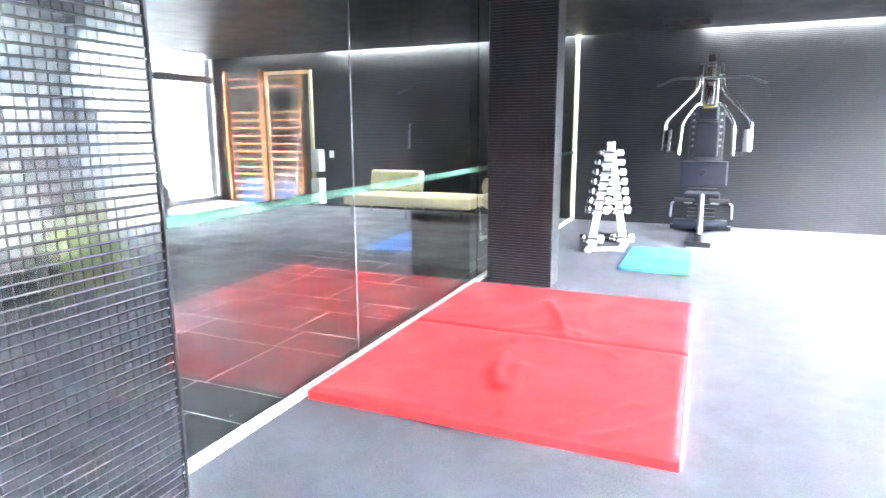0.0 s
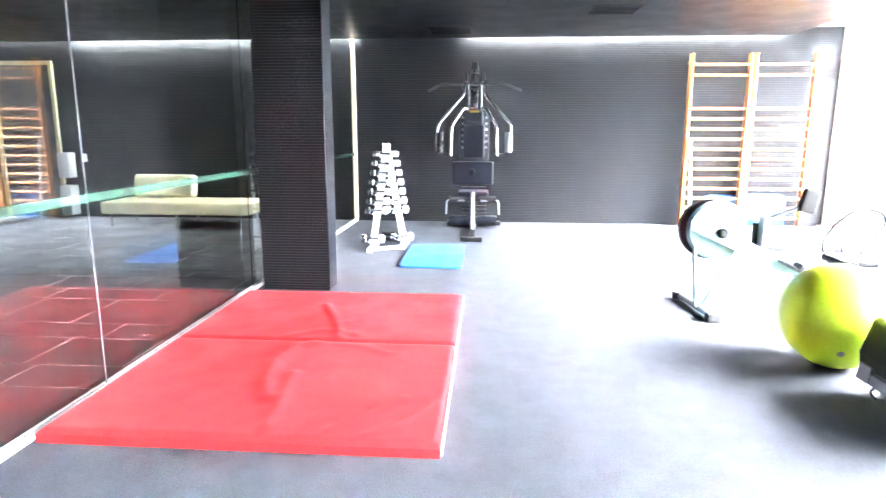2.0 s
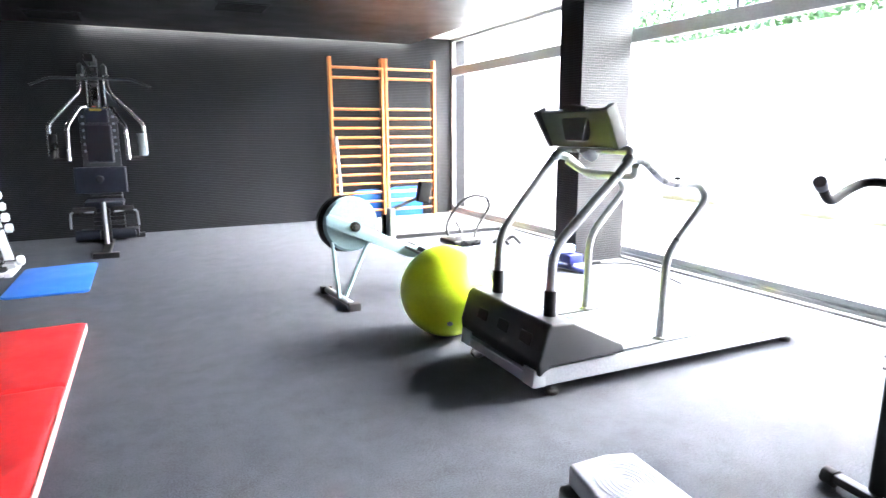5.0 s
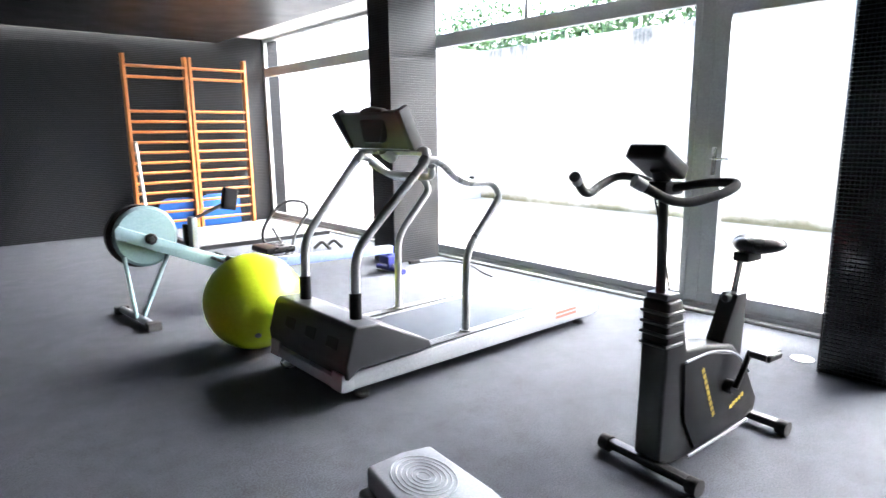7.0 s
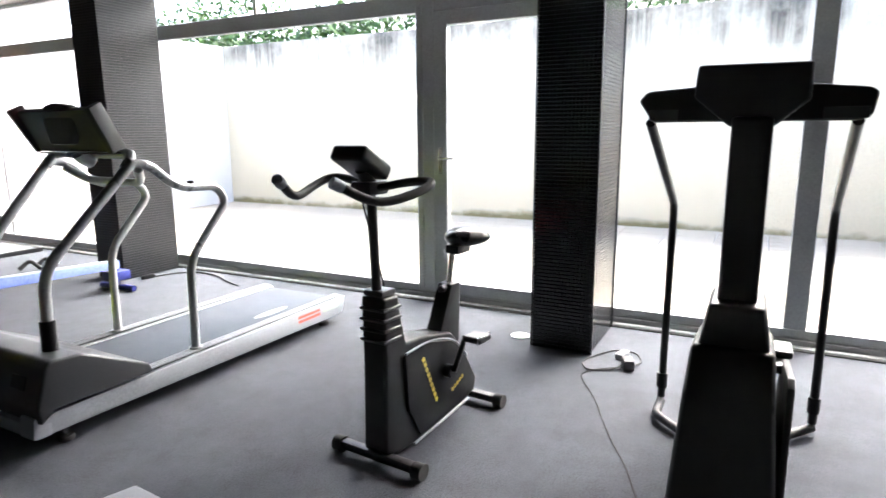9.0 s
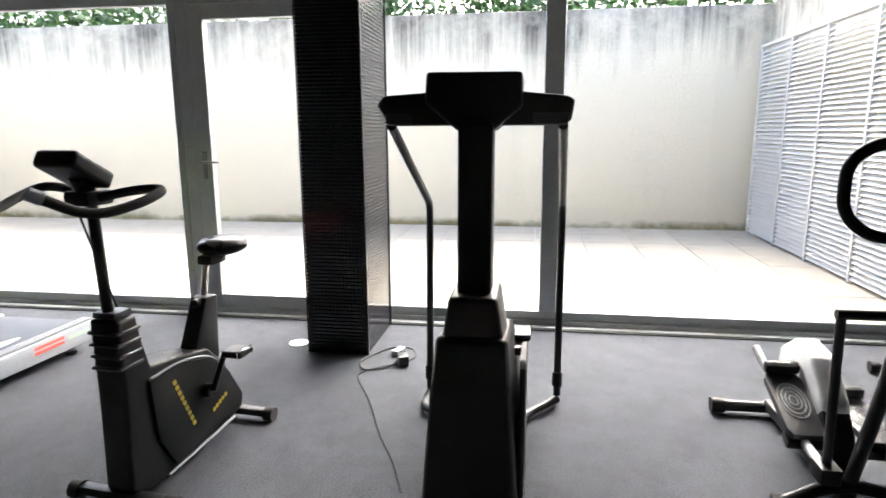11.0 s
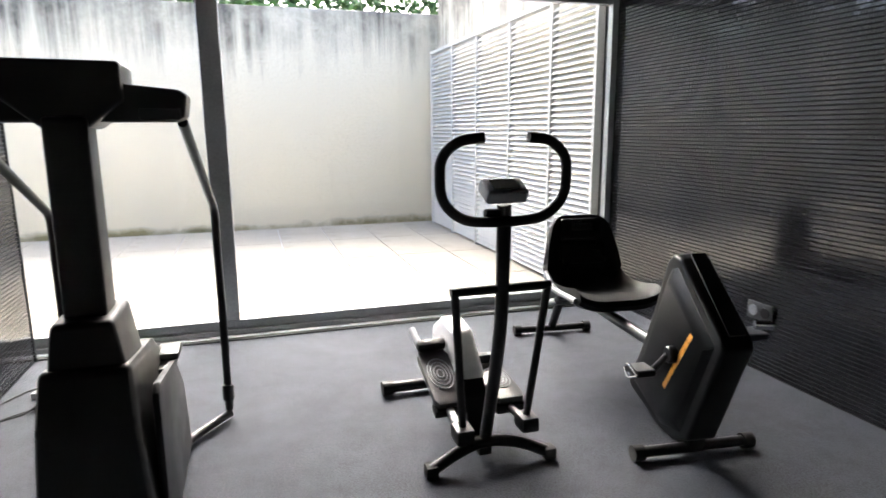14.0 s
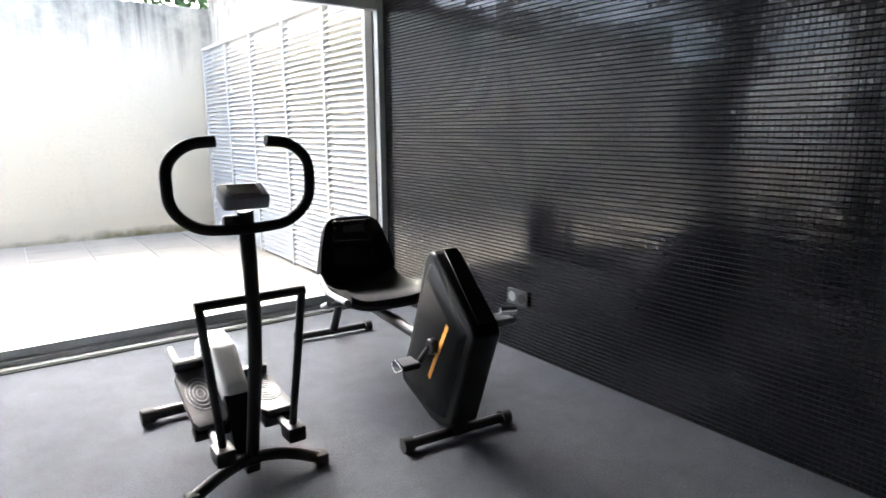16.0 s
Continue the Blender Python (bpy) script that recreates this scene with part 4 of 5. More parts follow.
    # printed lettering, too blurred to read
    for k in range(9):
        q = pose(0.225 + k * 0.0115, -0.0725, 0.385 - k * 0.026, 0, 62, 0)
        p("print_bar", box(-0.0115, 0.0095, -0.0008, 0.0, -0.009, 0.009, 0, 1, q), "yellow_ink", "", body)
    for k in range(5):
        p("print_bar", box(0.44 + k * 0.021, 0.456 + k * 0.021, -0.0733, -0.0725, 0.165 + k * 0.008, 0.183 + k * 0.008), "yellow_ink", "", body)
    p("cable", tube([(-0.09, -0.03, 1.1), (-0.05, -0.04, 0.95), (0.03, -0.03, 0.74)], 0.004, 0.06, 6), "rubber")


bike()


# ---------------------------------------------------------------- large climbing trainer
def climber():
    t = thing("elliptical_trainer", (2.95, -0.2, 0), "tall black elliptical trainer with wide console and side rails", "elliptical trainer")
    yc = -0.20
    tower = prism([(2.50, 0.0), (2.53, 0.50), (2.58, 0.655), (3.0, 0.60), (3.28, 0.42), (3.38, 0.18), (3.40, 0.0)], "y", yc - 0.17, yc + 0.17, 0.03, 3)
    for v in tower.verts:
        v.co.y = yc + (v.co.y - yc) * (1.0 - 0.28 * min(1, max(0, v.co.z / 0.62)))
    body = part("body", tower, "black_plastic", t, "black moulded housing")
    sh = box(2.60, 2.86, yc - 0.112, yc + 0.108, 0.58, 0.785, 0.02, 3)
    for v in sh.verts:
        v.co.y = yc + (v.co.y - yc) * (1.0 - 0.26 * min(1, max(0, (v.co.z - 0.64) / 0.14)))
    part("shoulder", sh, "black_plastic", t)
    part("side_trim", prism([(2.60, 0.03), (2.62, 0.54), (2.66, 0.56), (3.02, 0.5), (3.2, 0.34), (3.28, 0.03)], "y", yc - 0.183, yc - 0.160, 0.008, 2), "black_plastic", t)
    part("column", prism([(2.66, 0.78), (2.68, 1.36), (2.80, 1.36), (2.80, 0.78)], "y", yc - 0.058, yc + 0.058, 0.016, 3), "black_plastic", t)
    con = part("console", prism([(0.10, 1.345), (-0.485, 1.345), (-0.51, 1.36), (-0.52, 1.425), (-0.50, 1.44), (-0.35, 1.455), (-0.33, 1.48), (-0.05, 1.48), (-0.03, 1.455), (0.12, 1.445), (0.147, 1.415)], "x", 2.74, 2.90, 0.015, 3), "black_plastic", t, "wide black console")
    part("console_core", prism([(-0.14, 1.325), (-0.255, 1.325), (-0.35, 1.405), (-0.35, 1.515), (-0.035, 1.518), (-0.028, 1.42)], "x", 2.70, 2.92, 0.014, 3), "black_plastic", con)
    part("display", box(2.9205, 2.924, -0.32, -0.06, 1.40, 1.485, 0.001, 1), "screen", con)
    for a, b in ((-0.50, -0.385), (0.02, 0.11)):
        part("side_recess", box(2.734, 2.7395, a, b, 1.35, 1.385, 0.002, 1), "dark_plastic", con)
    for s, yy in ((1, 0.13), (-1, -0.50)):
        top = 0.125 if s > 0 else -0.49
        out = 0.106 if s > 0 else -0.525
        part("handrail", tube([(2.88, top, 1.345), (3.56, out, 0.985), (3.53, out, 0.05)], 0.0175, 0.05, 14), "black_metal", t)
        part("rail_clamp", tube([(3.53, out, 0.1), (3.532, out, 0.17)], 0.025, 0, 14), "black_plastic", t)
        part("floor_arm", tube([(3.525, out, 0.03), (3.36, out - s * 0.13 if s < 0 else out, 0.03), (3.15, yc + s * 0.1, 0.03)], 0.02, 0.03, 10), "black_metal", t)
        dy, lift = (0.155, 0.12) if s < 0 else (0.09, 0.0)
        part("pedal_arm", box(2.95, 3.2, yc + s * dy - 0.025, yc + s * dy + 0.025, 0.34 + lift, 0.375 + lift, 0.01, 2), "black_metal", t)
        part("pedal", box(3.02, 3.16, yc + s * dy - 0.04, yc + s * dy + 0.04, 0.3755 + lift, 0.405 + lift, 0.012, 2), "black_plastic", t, "ribbed black foot plate")


climber()


# ---------------------------------------------------------------- small stepper
def stepper():
    t = thing("stepper", (3.2, -1.53, 0), "small black stepper with looped handlebar and swing arms", "stepper")
    yc = -1.515
    part("front_foot", tube([(2.775, -1.29, 0.03), (2.79, -1.40, 0.08), (2.80, yc, 0.105), (2.79, -1.65, 0.08), (2.765, -1.765, 0.03)], 0.024, 0.1, 14), "black_metal", t)
    for x, y in ((2.775, -1.28), (2.765, -1.775)):
        part("foot_cap", box(x - 0.03, x + 0.03, y - 0.025, y + 0.025, 0.0, 0.052, 0.012, 2), "rubber", t)
    part("column", tube([(2.81, yc, 0.10), (2.70, yc + 0.008, 0.40), (2.605, yc + 0.022, 0.66), (2.50, yc + 0.062, 1.085)], 0.023, 0.2, 16, flat=1.25), "black_metal", t)
    cy = -1.441
    hb = [(cy + 0.072, 1.292), (cy + 0.15, 1.287), (cy + 0.212, 1.235), (cy + 0.212, 1.104), (cy + 0.14, 1.038), (cy, 1.028), (cy - 0.14, 1.038), (cy - 0.212, 1.104), (cy - 0.212, 1.235), (cy - 0.15, 1.287), (cy - 0.078, 1.292)]
    part("handlebar", tube([(2.47, a, b) for a, b in hb], 0.0165, 0.075, 16), "rubber", t, "black foam covered looped handlebar")
    m = pose(2.50, -1.449, 1.127, 0, -25, 0)
    con = part("console", box(-0.045, 0.045, -0.07, 0.07, -0.025, 0.022, 0.012, 3, m), "pale_grey", t, "small grey display")
    part("screen", box(-0.03, 0.03, -0.045, 0.045, 0.0222, 0.025, 0.001, 1, m), "screen", con)
    part("knob", disc((2.49, -1.406, 1.056), (0, 1, 0), 0.016, 0.05, 0.004, 14), "black_plastic", t)
    part("cross_bar", tube([(2.572, -1.295, 0.785), (2.572, -1.66, 0.785)], 0.0155, 0, 14), "black_metal", t)
    for y, yb, zb, yp, left in ((-1.335, -1.38, 0.235, -1.40, True), (-1.675, -1.64, 0.245, -1.66, False)):
        arm = part("swing_arm", tube([(2.572, y + 0.025, 0.78), (2.695, yb, zb)], 0.0145, 0, 14), "black_metal", t)
        part("arm_joint", box(2.65, 2.74, yb - 0.035, yb + 0.035, zb - 0.06, zb, 0.012, 2), "black_plastic", arm)
        tip = (3.36, yp + 0.04, 0.40) if left else (3.30, yp, 0.20)
        part("pedal_bar", tube([(2.70, yb, zb - 0.03), (2.95, yp, 0.20 if left else 0.17), tip], 0.017, 0.1, 12), "alu" if left else "black_metal", t)
        mm = pose(3.05, yp, 0.275 if left else 0.215, 0, -22 if left else -5, 0)
        ped = part("pedal", prism([(-0.17, -0.05), (-0.14, -0.065), (0.12, -0.07), (0.17, -0.05), (0.17, 0.05), (0.12, 0.07), (-0.14, 0.065), (-0.17, 0.05)], "z", 0, 0.03, 0.008, 2, mm), "dark_plastic", t, "dark ribbed foot plate")
        part("pedal_rim", box(-0.18, -0.12, -0.068, 0.068, -0.04, -0.0005, 0.012, 2, mm), "black_plastic", ped)
        part("heel_rim", box(0.14, 0.178, -0.065, 0.065, 0.0305, 0.075, 0.012, 2, mm), "black_plastic", ped)
        for k in range(4):
            part("ring", disc_ring(0.0, 0.014 + k * 0.013, mm), "pale_grey", ped)
    part("cover", prism([(2.92, 0.18), (2.96, 0.33), (3.10, 0.465), (3.26, 0.485), (3.38, 0.41), (3.42, 0.24), (3.30, 0.16)], "y", -1.568, -1.468, 0.022, 3), "white_paint", t, "silver flywheel cover")
    part("cover_front", prism([(2.86, 0.09), (2.90, 0.24), (2.96, 0.31), (3.06, 0.20), (3.3, 0.13), (3.3, 0.09)], "y", -1.565, -1.465, 0.014, 2), "black_plastic", t)
    part("base_beam", box(2.80, 3.55, yc - 0.028, yc + 0.028, 0.035, 0.085, 0.008, 2), "black_metal", t)
    part("rear_foot", tube([(3.55, -1.28, 0.04), (3.55, -1.76, 0.04)], 0.027, 0, 14), "black_metal", t)
    for y in (-1.28, -1.76):
        part("foot_cap", tube([(3.55, y - 0.03, 0.04), (3.55, y + 0.03, 0.04)], 0.036, 0, 14), "rubber", t)


def disc_ring(cx, r, m):
    w = tube([(cx + 1.7 * r * math.cos(a), r * math.sin(a), 0.0315) for a in (2 * math.pi * q / 20 for q in range(21))], 0.0025, 0, 6)
    bmesh.ops.transform(w, matrix=m, verts=w.verts)
    return w


stepper()


# ---------------------------------------------------------------- recumbent bike
def recumbent():
    t = thing("recumbent_bike", (3.4, -2.42, 0), "black recumbent exercise bike with bucket seat", "exercise bike")
    turn = Matrix.Translation((2.605, -2.35, 0)) @ Matrix.Rotation(radians(-6), 4, "Z") @ Matrix.Translation((-2.605, 2.35, 0))

    def rp(name, bm, mat, parent, label=""):
        bmesh.ops.transform(bm, matrix=turn, verts=bm.verts)
        return part(name, bm, mat, parent, label)

    yc, yw = -2.35, 0.066
    body = prism([(2.55, 0.09), (2.38, 0.53), (2.40, 0.57), (2.68, 0.81), (2.735, 0.815), (2.775, 0.78), (2.85, 0.56), (2.945, 0.34), (3.035, 0.165), (3.015, 0.125), (2.75, 0.045), (2.66, 0.04)], "y", yc - yw, yc + yw, 0.018, 3)
    b = rp("body", body, "black_plastic", t, "black angular plastic housing")
    # the flank swells from the rim to a flat middle
    rim = [(2.60, 0.10), (2.425, 0.53), (2.69, 0.775), (2.735, 0.76), (2.81, 0.55), (2.90, 0.34), (2.985, 0.17), (2.75, 0.07)]
    flank = bmesh.new()
    lo = [flank.verts.new((x, yc + yw - 0.002, z)) for x, z in rim]
    hi = [flank.verts.new((2.68 + (x - 2.68) * 0.84, yc + yw + 0.027, 0.40 + (z - 0.40) * 0.84)) for x, z in rim]
    flank.faces.new(hi), flank.faces.new(lo[::-1])
    for k in range(len(rim)):
        q = (k + 1) % len(rim)
        flank.faces.new((lo[k], lo[q], hi[q], hi[k]))
    bmesh.ops.recalc_face_normals(flank, faces=flank.faces)
    bmesh.ops.bevel(flank, geom=flank.edges[:], offset=0.004, segments=2, affect="EDGES", clamp_overlap=True)
    rp("side_panel", flank, "black_plastic", b)
    rp("top_panel", box(-0.185, 0.185, -0.034, 0.034, 0, 0.006, 0.002, 1, pose(2.535, yc, 0.702, 0, -43, 0)), "dark_plastic", b)
    for x, hw, y in ((2.605, 0.245, yc), (4.17, 0.235, yc)):
        rp("floor_bar", tube([(x, y + hw, 0.034), (x, y - hw, 0.034)], 0.022, 0, 14), "black_metal", t)
        for s in (-1, 1):
            rp("end_cap", tube([(x, y + s * (hw - 0.02), 0.033), (x, y + s * (hw + 0.025), 0.033)], 0.032, 0, 16), "rubber", t)
    rp("front_stem", box(2.58, 2.68, yc - 0.04, yc + 0.04, 0.03, 0.12, 0.012, 2), "black_metal", t)
    rp("seat_rail", tube([(2.95, yc, 0.36), (3.45, yc, 0.36), (4.0, yc, 0.36)], 0.028, 0.1, 14), "dark_plastic", t, "dark steel seat rail")
    rp("rear_leg", tube([(3.98, yc, 0.35), (4.17, yc, 0.05)], 0.026, 0, 14), "black_metal", t)
    sx, sy = 3.53, yc
    rp("seat_slide", box(sx - 0.14, sx + 0.14, sy - 0.06, sy + 0.06, 0.385, 0.40, 0.006, 2), "alu", t)
    seat = bmesh.new()
    nu, nv = 18, 24
    prof = [(-0.30, 0.505), (-0.29, 0.535), (-0.22, 0.55), (-0.1, 0.525), (0.02, 0.51), (0.12, 0.515), (0.19, 0.55), (0.225, 0.62), (0.25, 0.72), (0.275, 0.82), (0.295, 0.895), (0.30, 0.92), (0.325, 0.915), (0.335, 0.88), (0.30, 0.70), (0.26, 0.56), (0.21, 0.485), (0.1, 0.46), (-0.2, 0.458), (-0.285, 0.475)]
    prof = [(a * 0.95, 0.40 + (z - 0.458) * 0.93) for a, z in prof]
    rows = []
    for (px, pz) in prof:
        row_ = []
        high = max(0, (pz - 0.54) / 0.29)
        half = 0.225 - 0.055 * high ** 1.5
        for k in range(nu + 1):
            s = -1 + 2 * k / nu
            curl = 0.045 * abs(s) ** 4
            row_.append(seat.verts.new((sx + px - (curl if pz > 0.51 else 0), sy + s * half, pz + (curl if pz < 0.51 else -0.05 * abs(s) ** 6 * high))))
        rows.append(row_)
    for i in range(len(rows)):
        a, c = rows[i], rows[(i + 1) % len(rows)]
        for k in range(nu):
            seat.faces.new((a[k], a[k + 1], c[k + 1], c[k]))
    seat.faces.new([r[0] for r in rows][::-1]), seat.faces.new([r[-1] for r in rows])
    bmesh.ops.recalc_face_normals(seat, faces=seat.faces)
    st_ = rp("bucket_seat", seat, "seat_vinyl", t, "black padded vinyl bucket seat")
    rp("head_pad", pad(-0.02, 0.02, -0.12, 0.12, -0.065, 0.065, 0.018, pose(sx + 0.252, sy, 0.75, 0, 14, 0)), "leather", st_)
    rp("back_pad", pad(-0.02, 0.02, -0.135, 0.135, -0.06, 0.06, 0.018, pose(sx + 0.218, sy, 0.62, 0, 14, 0)), "leather", st_)
    rp("head_print", box(-0.003, 0.0, -0.06, 0.06, -0.02, 0.02, 0.001, 1, pose(sx + 0.231, sy, 0.768, 0, 14, 0)), "dark_plastic", st_)
    rp("seat_edge", tube([(sx - 0.25, sy + 0.235, 0.475), (sx + 0.05, sy + 0.235, 0.46), (sx + 0.19, sy + 0.225, 0.52)], 0.016, 0.08, 10), "pale_grey", st_, "pale welt along the seat edge")
    rp("side_handle", tube([(sx + 0.02, sy + 0.06, 0.393), (sx + 0.02, sy + 0.28, 0.393), (sx - 0.16, sy + 0.30, 0.46)], 0.014, 0.05, 12), "alu", t)
    rp("side_handle", tube([(sx + 0.02, sy - 0.06, 0.393), (sx + 0.02, sy - 0.28, 0.393), (sx - 0.16, sy - 0.30, 0.48)], 0.014, 0.05, 12), "alu", t)
    rp("crank_hub", disc((2.645, yc, 0.425), (0, 1, 0), 0.035, yw * 2 + 0.11, 0.006, 20), "black_metal", t)
    for s, dx, dz in ((1, 0.09, -0.096), (-1, -0.09, 0.096)):
        cr = rp("crank", tube([(2.645, yc + s * 0.115, 0.425), (2.645 + dx, yc + s * 0.12, 0.425 + dz)], 0.014, 0, 10), "black_metal", t)
        rp("pedal", box(2.645 + dx - 0.05, 2.645 + dx + 0.05, yc + min(s * 0.135, s * 0.225), yc + max(s * 0.135, s * 0.225), 0.41 + dz, 0.44 + dz, 0.006, 1), "dark_plastic", cr)
        rp("pedal_cage", tube([(2.645 + dx - 0.055, yc + s * 0.225, 0.425 + dz), (2.645 + dx, yc + s * 0.235, 0.46 + dz), (2.645 + dx + 0.055, yc + s * 0.225, 0.425 + dz), (2.645 + dx, yc + s * 0.235, 0.395 + dz), (2.645 + dx - 0.055, yc + s * 0.225, 0.425 + dz)], 0.005, 0.02, 6), "chrome", cr)
    for k in range(8):
        q = pose(2.688 - k * 0.0205, yc + yw + 0.0277, 0.28 + k * 0.035, 0, 59.6, 0)
        rp("print_bar", box(-0.020, 0.018, -0.0004, 0.0004, -0.011, 0.011, 0, 1, q), "orange_ink", b)
    rp("adjust_knob", tube([(2.44, yc - 0.10, 0.60), (2.42, yc - 0.16, 0.60)], 0.018, 0, 12), "chrome", t)


recumbent()


# ---------------------------------------------------------------- multigym
def multigym():
    yc = 8.25
    xc = -0.25
    t = thing("multigym", (xc, yc, 0), "black multigym with weight stack, press arms and pulldown bar", "weight machine")
    part("main_frame", box(xc - 0.04, xc + 0.04, yc + 0.28, yc + 0.36, 0.06, 2.1, 0.008, 2), "black_metal", t, "black steel mast")
    part("top_beam", box(xc - 0.045, xc + 0.045, yc - 0.30, yc + 0.36, 2.101, 2.19, 0.01, 2), "black_metal", t)
    for s in (-1, 1):
        part("guide_rod", tube([(xc + s * 0.09, yc + 0.32, 0.1), (xc + s * 0.09, yc + 0.32, 2.1)], 0.012, 0, 10), "chrome", t)
        part("pulley", disc((xc + s * 0.12, yc + 0.12, 2.06), (1, 0, 0), 0.06, 0.03, 0.008, 24), "black_plastic", t)
        part("pulley_bracket", box(xc + s * 0.12 - 0.025, xc + s * 0.12 + 0.025, yc + 0.02, yc + 0.25, 1.98, 2.1005, 0.006, 1), "dark_plastic", t)
    for k in range(12):
        part("weight_plate", box(xc - 0.17, xc + 0.17, yc + 0.22, yc + 0.42, 0.16 + k * 0.052, 0.208 + k * 0.052, 0.004, 1), "black_metal", t)
    part("shroud", box(xc - 0.2, xc + 0.2, yc + 0.16, yc + 0.2, 0.85, 1.62, 0.012, 2), "dark_plastic", t, "dark grey stack shroud")
    for s in (-1, 1):
        for k in range(6):
            part("shroud_slot", box(xc + s * 0.16 - 0.015, xc + s * 0.16 + 0.015, yc + 0.153, yc + 0.1595, 1.1 + k * 0.08, 1.13 + k * 0.08, 0.002, 1), "pale_grey", t)
    part("backrest", pad(xc - 0.14, xc + 0.14, yc - 0.03, yc + 0.07, 0.98, 1.42, 0.03), "navy", t, "dark blue padded backrest")
    part("backrest", pad(xc - 0.12, xc + 0.12, yc - 0.01, yc + 0.09, 1.44, 1.60, 0.03), "navy", t)
    part("arm_plate", box(xc - 0.26, xc + 0.26, yc - 0.42, yc - 0.34, 0.66, 0.95, 0.02, 3), "navy", t, "dark blue padded plate")
    part("plate_knob", disc((xc - 0.01, yc - 0.44, 0.82), (0, 1, 0), 0.04, 0.06, 0.012, 16), "rubber", t)
    part("seat", pad(xc - 0.2, xc + 0.2, yc - 0.4, yc + 0.02, 0.48, 0.56, 0.03), "navy", t, "dark blue padded seat")
    part("seat_stem", box(xc - 0.035, xc + 0.035, yc - 0.2, yc - 0.12, 0.05, 0.479, 0.008, 2), "black_metal", t)
    part("lat_bar", tube([(xc - 0.59, yc - 0.24, 1.84), (xc - 0.40, yc - 0.24, 1.925), (xc + 0.40, yc - 0.24, 1.925), (xc + 0.60, yc - 0.24, 1.84)], 0.014, 0.06, 12), "dark_plastic", t, "bent pulldown bar")
    part("cable", tube([(xc, yc - 0.24, 1.93), (xc, yc - 0.24, 2.1)], 0.004, 0, 6), "black_metal", t)
    part("mast_front", box(xc - 0.05, xc + 0.05, yc - 0.06, yc - 0.02, 1.62, 2.06, 0.01, 2), "chrome", t)
    part("mast_badge", box(xc - 0.06, xc + 0.06, yc - 0.075, yc - 0.0605, 1.575, 1.6, 0.006, 2), "yellow_ink", t)
    for s in (-1, 1):
        part("fly_arm", tube([(xc + s * 0.14, yc + 0.05, 1.98), (xc + s * 0.14, yc - 0.0, 1.80), (xc + s * 0.48, yc - 0.08, 1.42), (xc + s * 0.49, yc - 0.1, 1.08)], 0.024, 0.05, 14), "chrome", t, "chromed butterfly arm")
        part("press_arm", tube([(xc + s * 0.10, yc - 0.04, 1.62), (xc + s * 0.15, yc - 0.08, 1.62), (xc + s * 0.29, yc - 0.2, 1.40), (xc + s * 0.30, yc - 0.26, 1.02)], 0.024, 0.05, 14), "chrome", t, "chromed press arm")
        part("fly_pad", tube([(xc + s * 0.45, yc - 0.12, 1.32), (xc + s * 0.455, yc - 0.13, 1.06)], 0.045, 0, 18), "pale_grey" if s > 0 else "leather", t)
        part("arm_grip", tube([(xc + s * 0.30, yc - 0.25, 1.03), (xc + s * 0.45, yc - 0.25, 1.04)], 0.02, 0, 12), "rubber", t)
        part("leg_roller", tube([(xc + s * 0.08, yc - 0.46, 0.47), (xc + s * 0.3, yc - 0.46, 0.47)], 0.045, 0, 18), "rubber", t)
        part("foot_roller", tube([(xc + s * 0.06, yc - 0.48, 0.2), (xc + s * 0.30, yc - 0.48, 0.2)], 0.06, 0, 18), "navy", t)
        part("side_frame", tube([(xc + s * 0.10, yc - 0.5, 0.46), (xc + s * 0.33, yc - 0.48, 0.46), (xc + s * 0.34, yc - 0.46, 0.28)], 0.012, 0.03, 10), "pale_grey", t)
    part("leg_lever", tube([(xc, yc - 0.46, 0.56), (xc, yc - 0.5, 0.42), (xc, yc - 0.55, 0.1)], 0.026, 0.08, 14), "steel_grey", t, "grey steel leg lever")
    part("base_beam", box(xc - 0.04, xc + 0.04, yc - 0.85, yc + 0.42, 0.0, 0.06, 0.01, 2), "black_metal", t)
    part("front_foot", box(xc - 0.13, xc + 0.13, yc - 0.93, yc - 0.8505, 0.0, 0.06, 0.01, 2), "black_metal", t)
    part("rear_foot", box(xc - 0.38, xc + 0.38, yc + 0.4205, yc + 0.5, 0.0, 0.06, 0.01, 2), "black_metal", t)
    part("stack_base", box(xc - 0.32, xc + 0.32, yc + 0.18, yc + 0.4195, 0.0605, 0.15, 0.01, 2), "black_metal", t)


multigym()


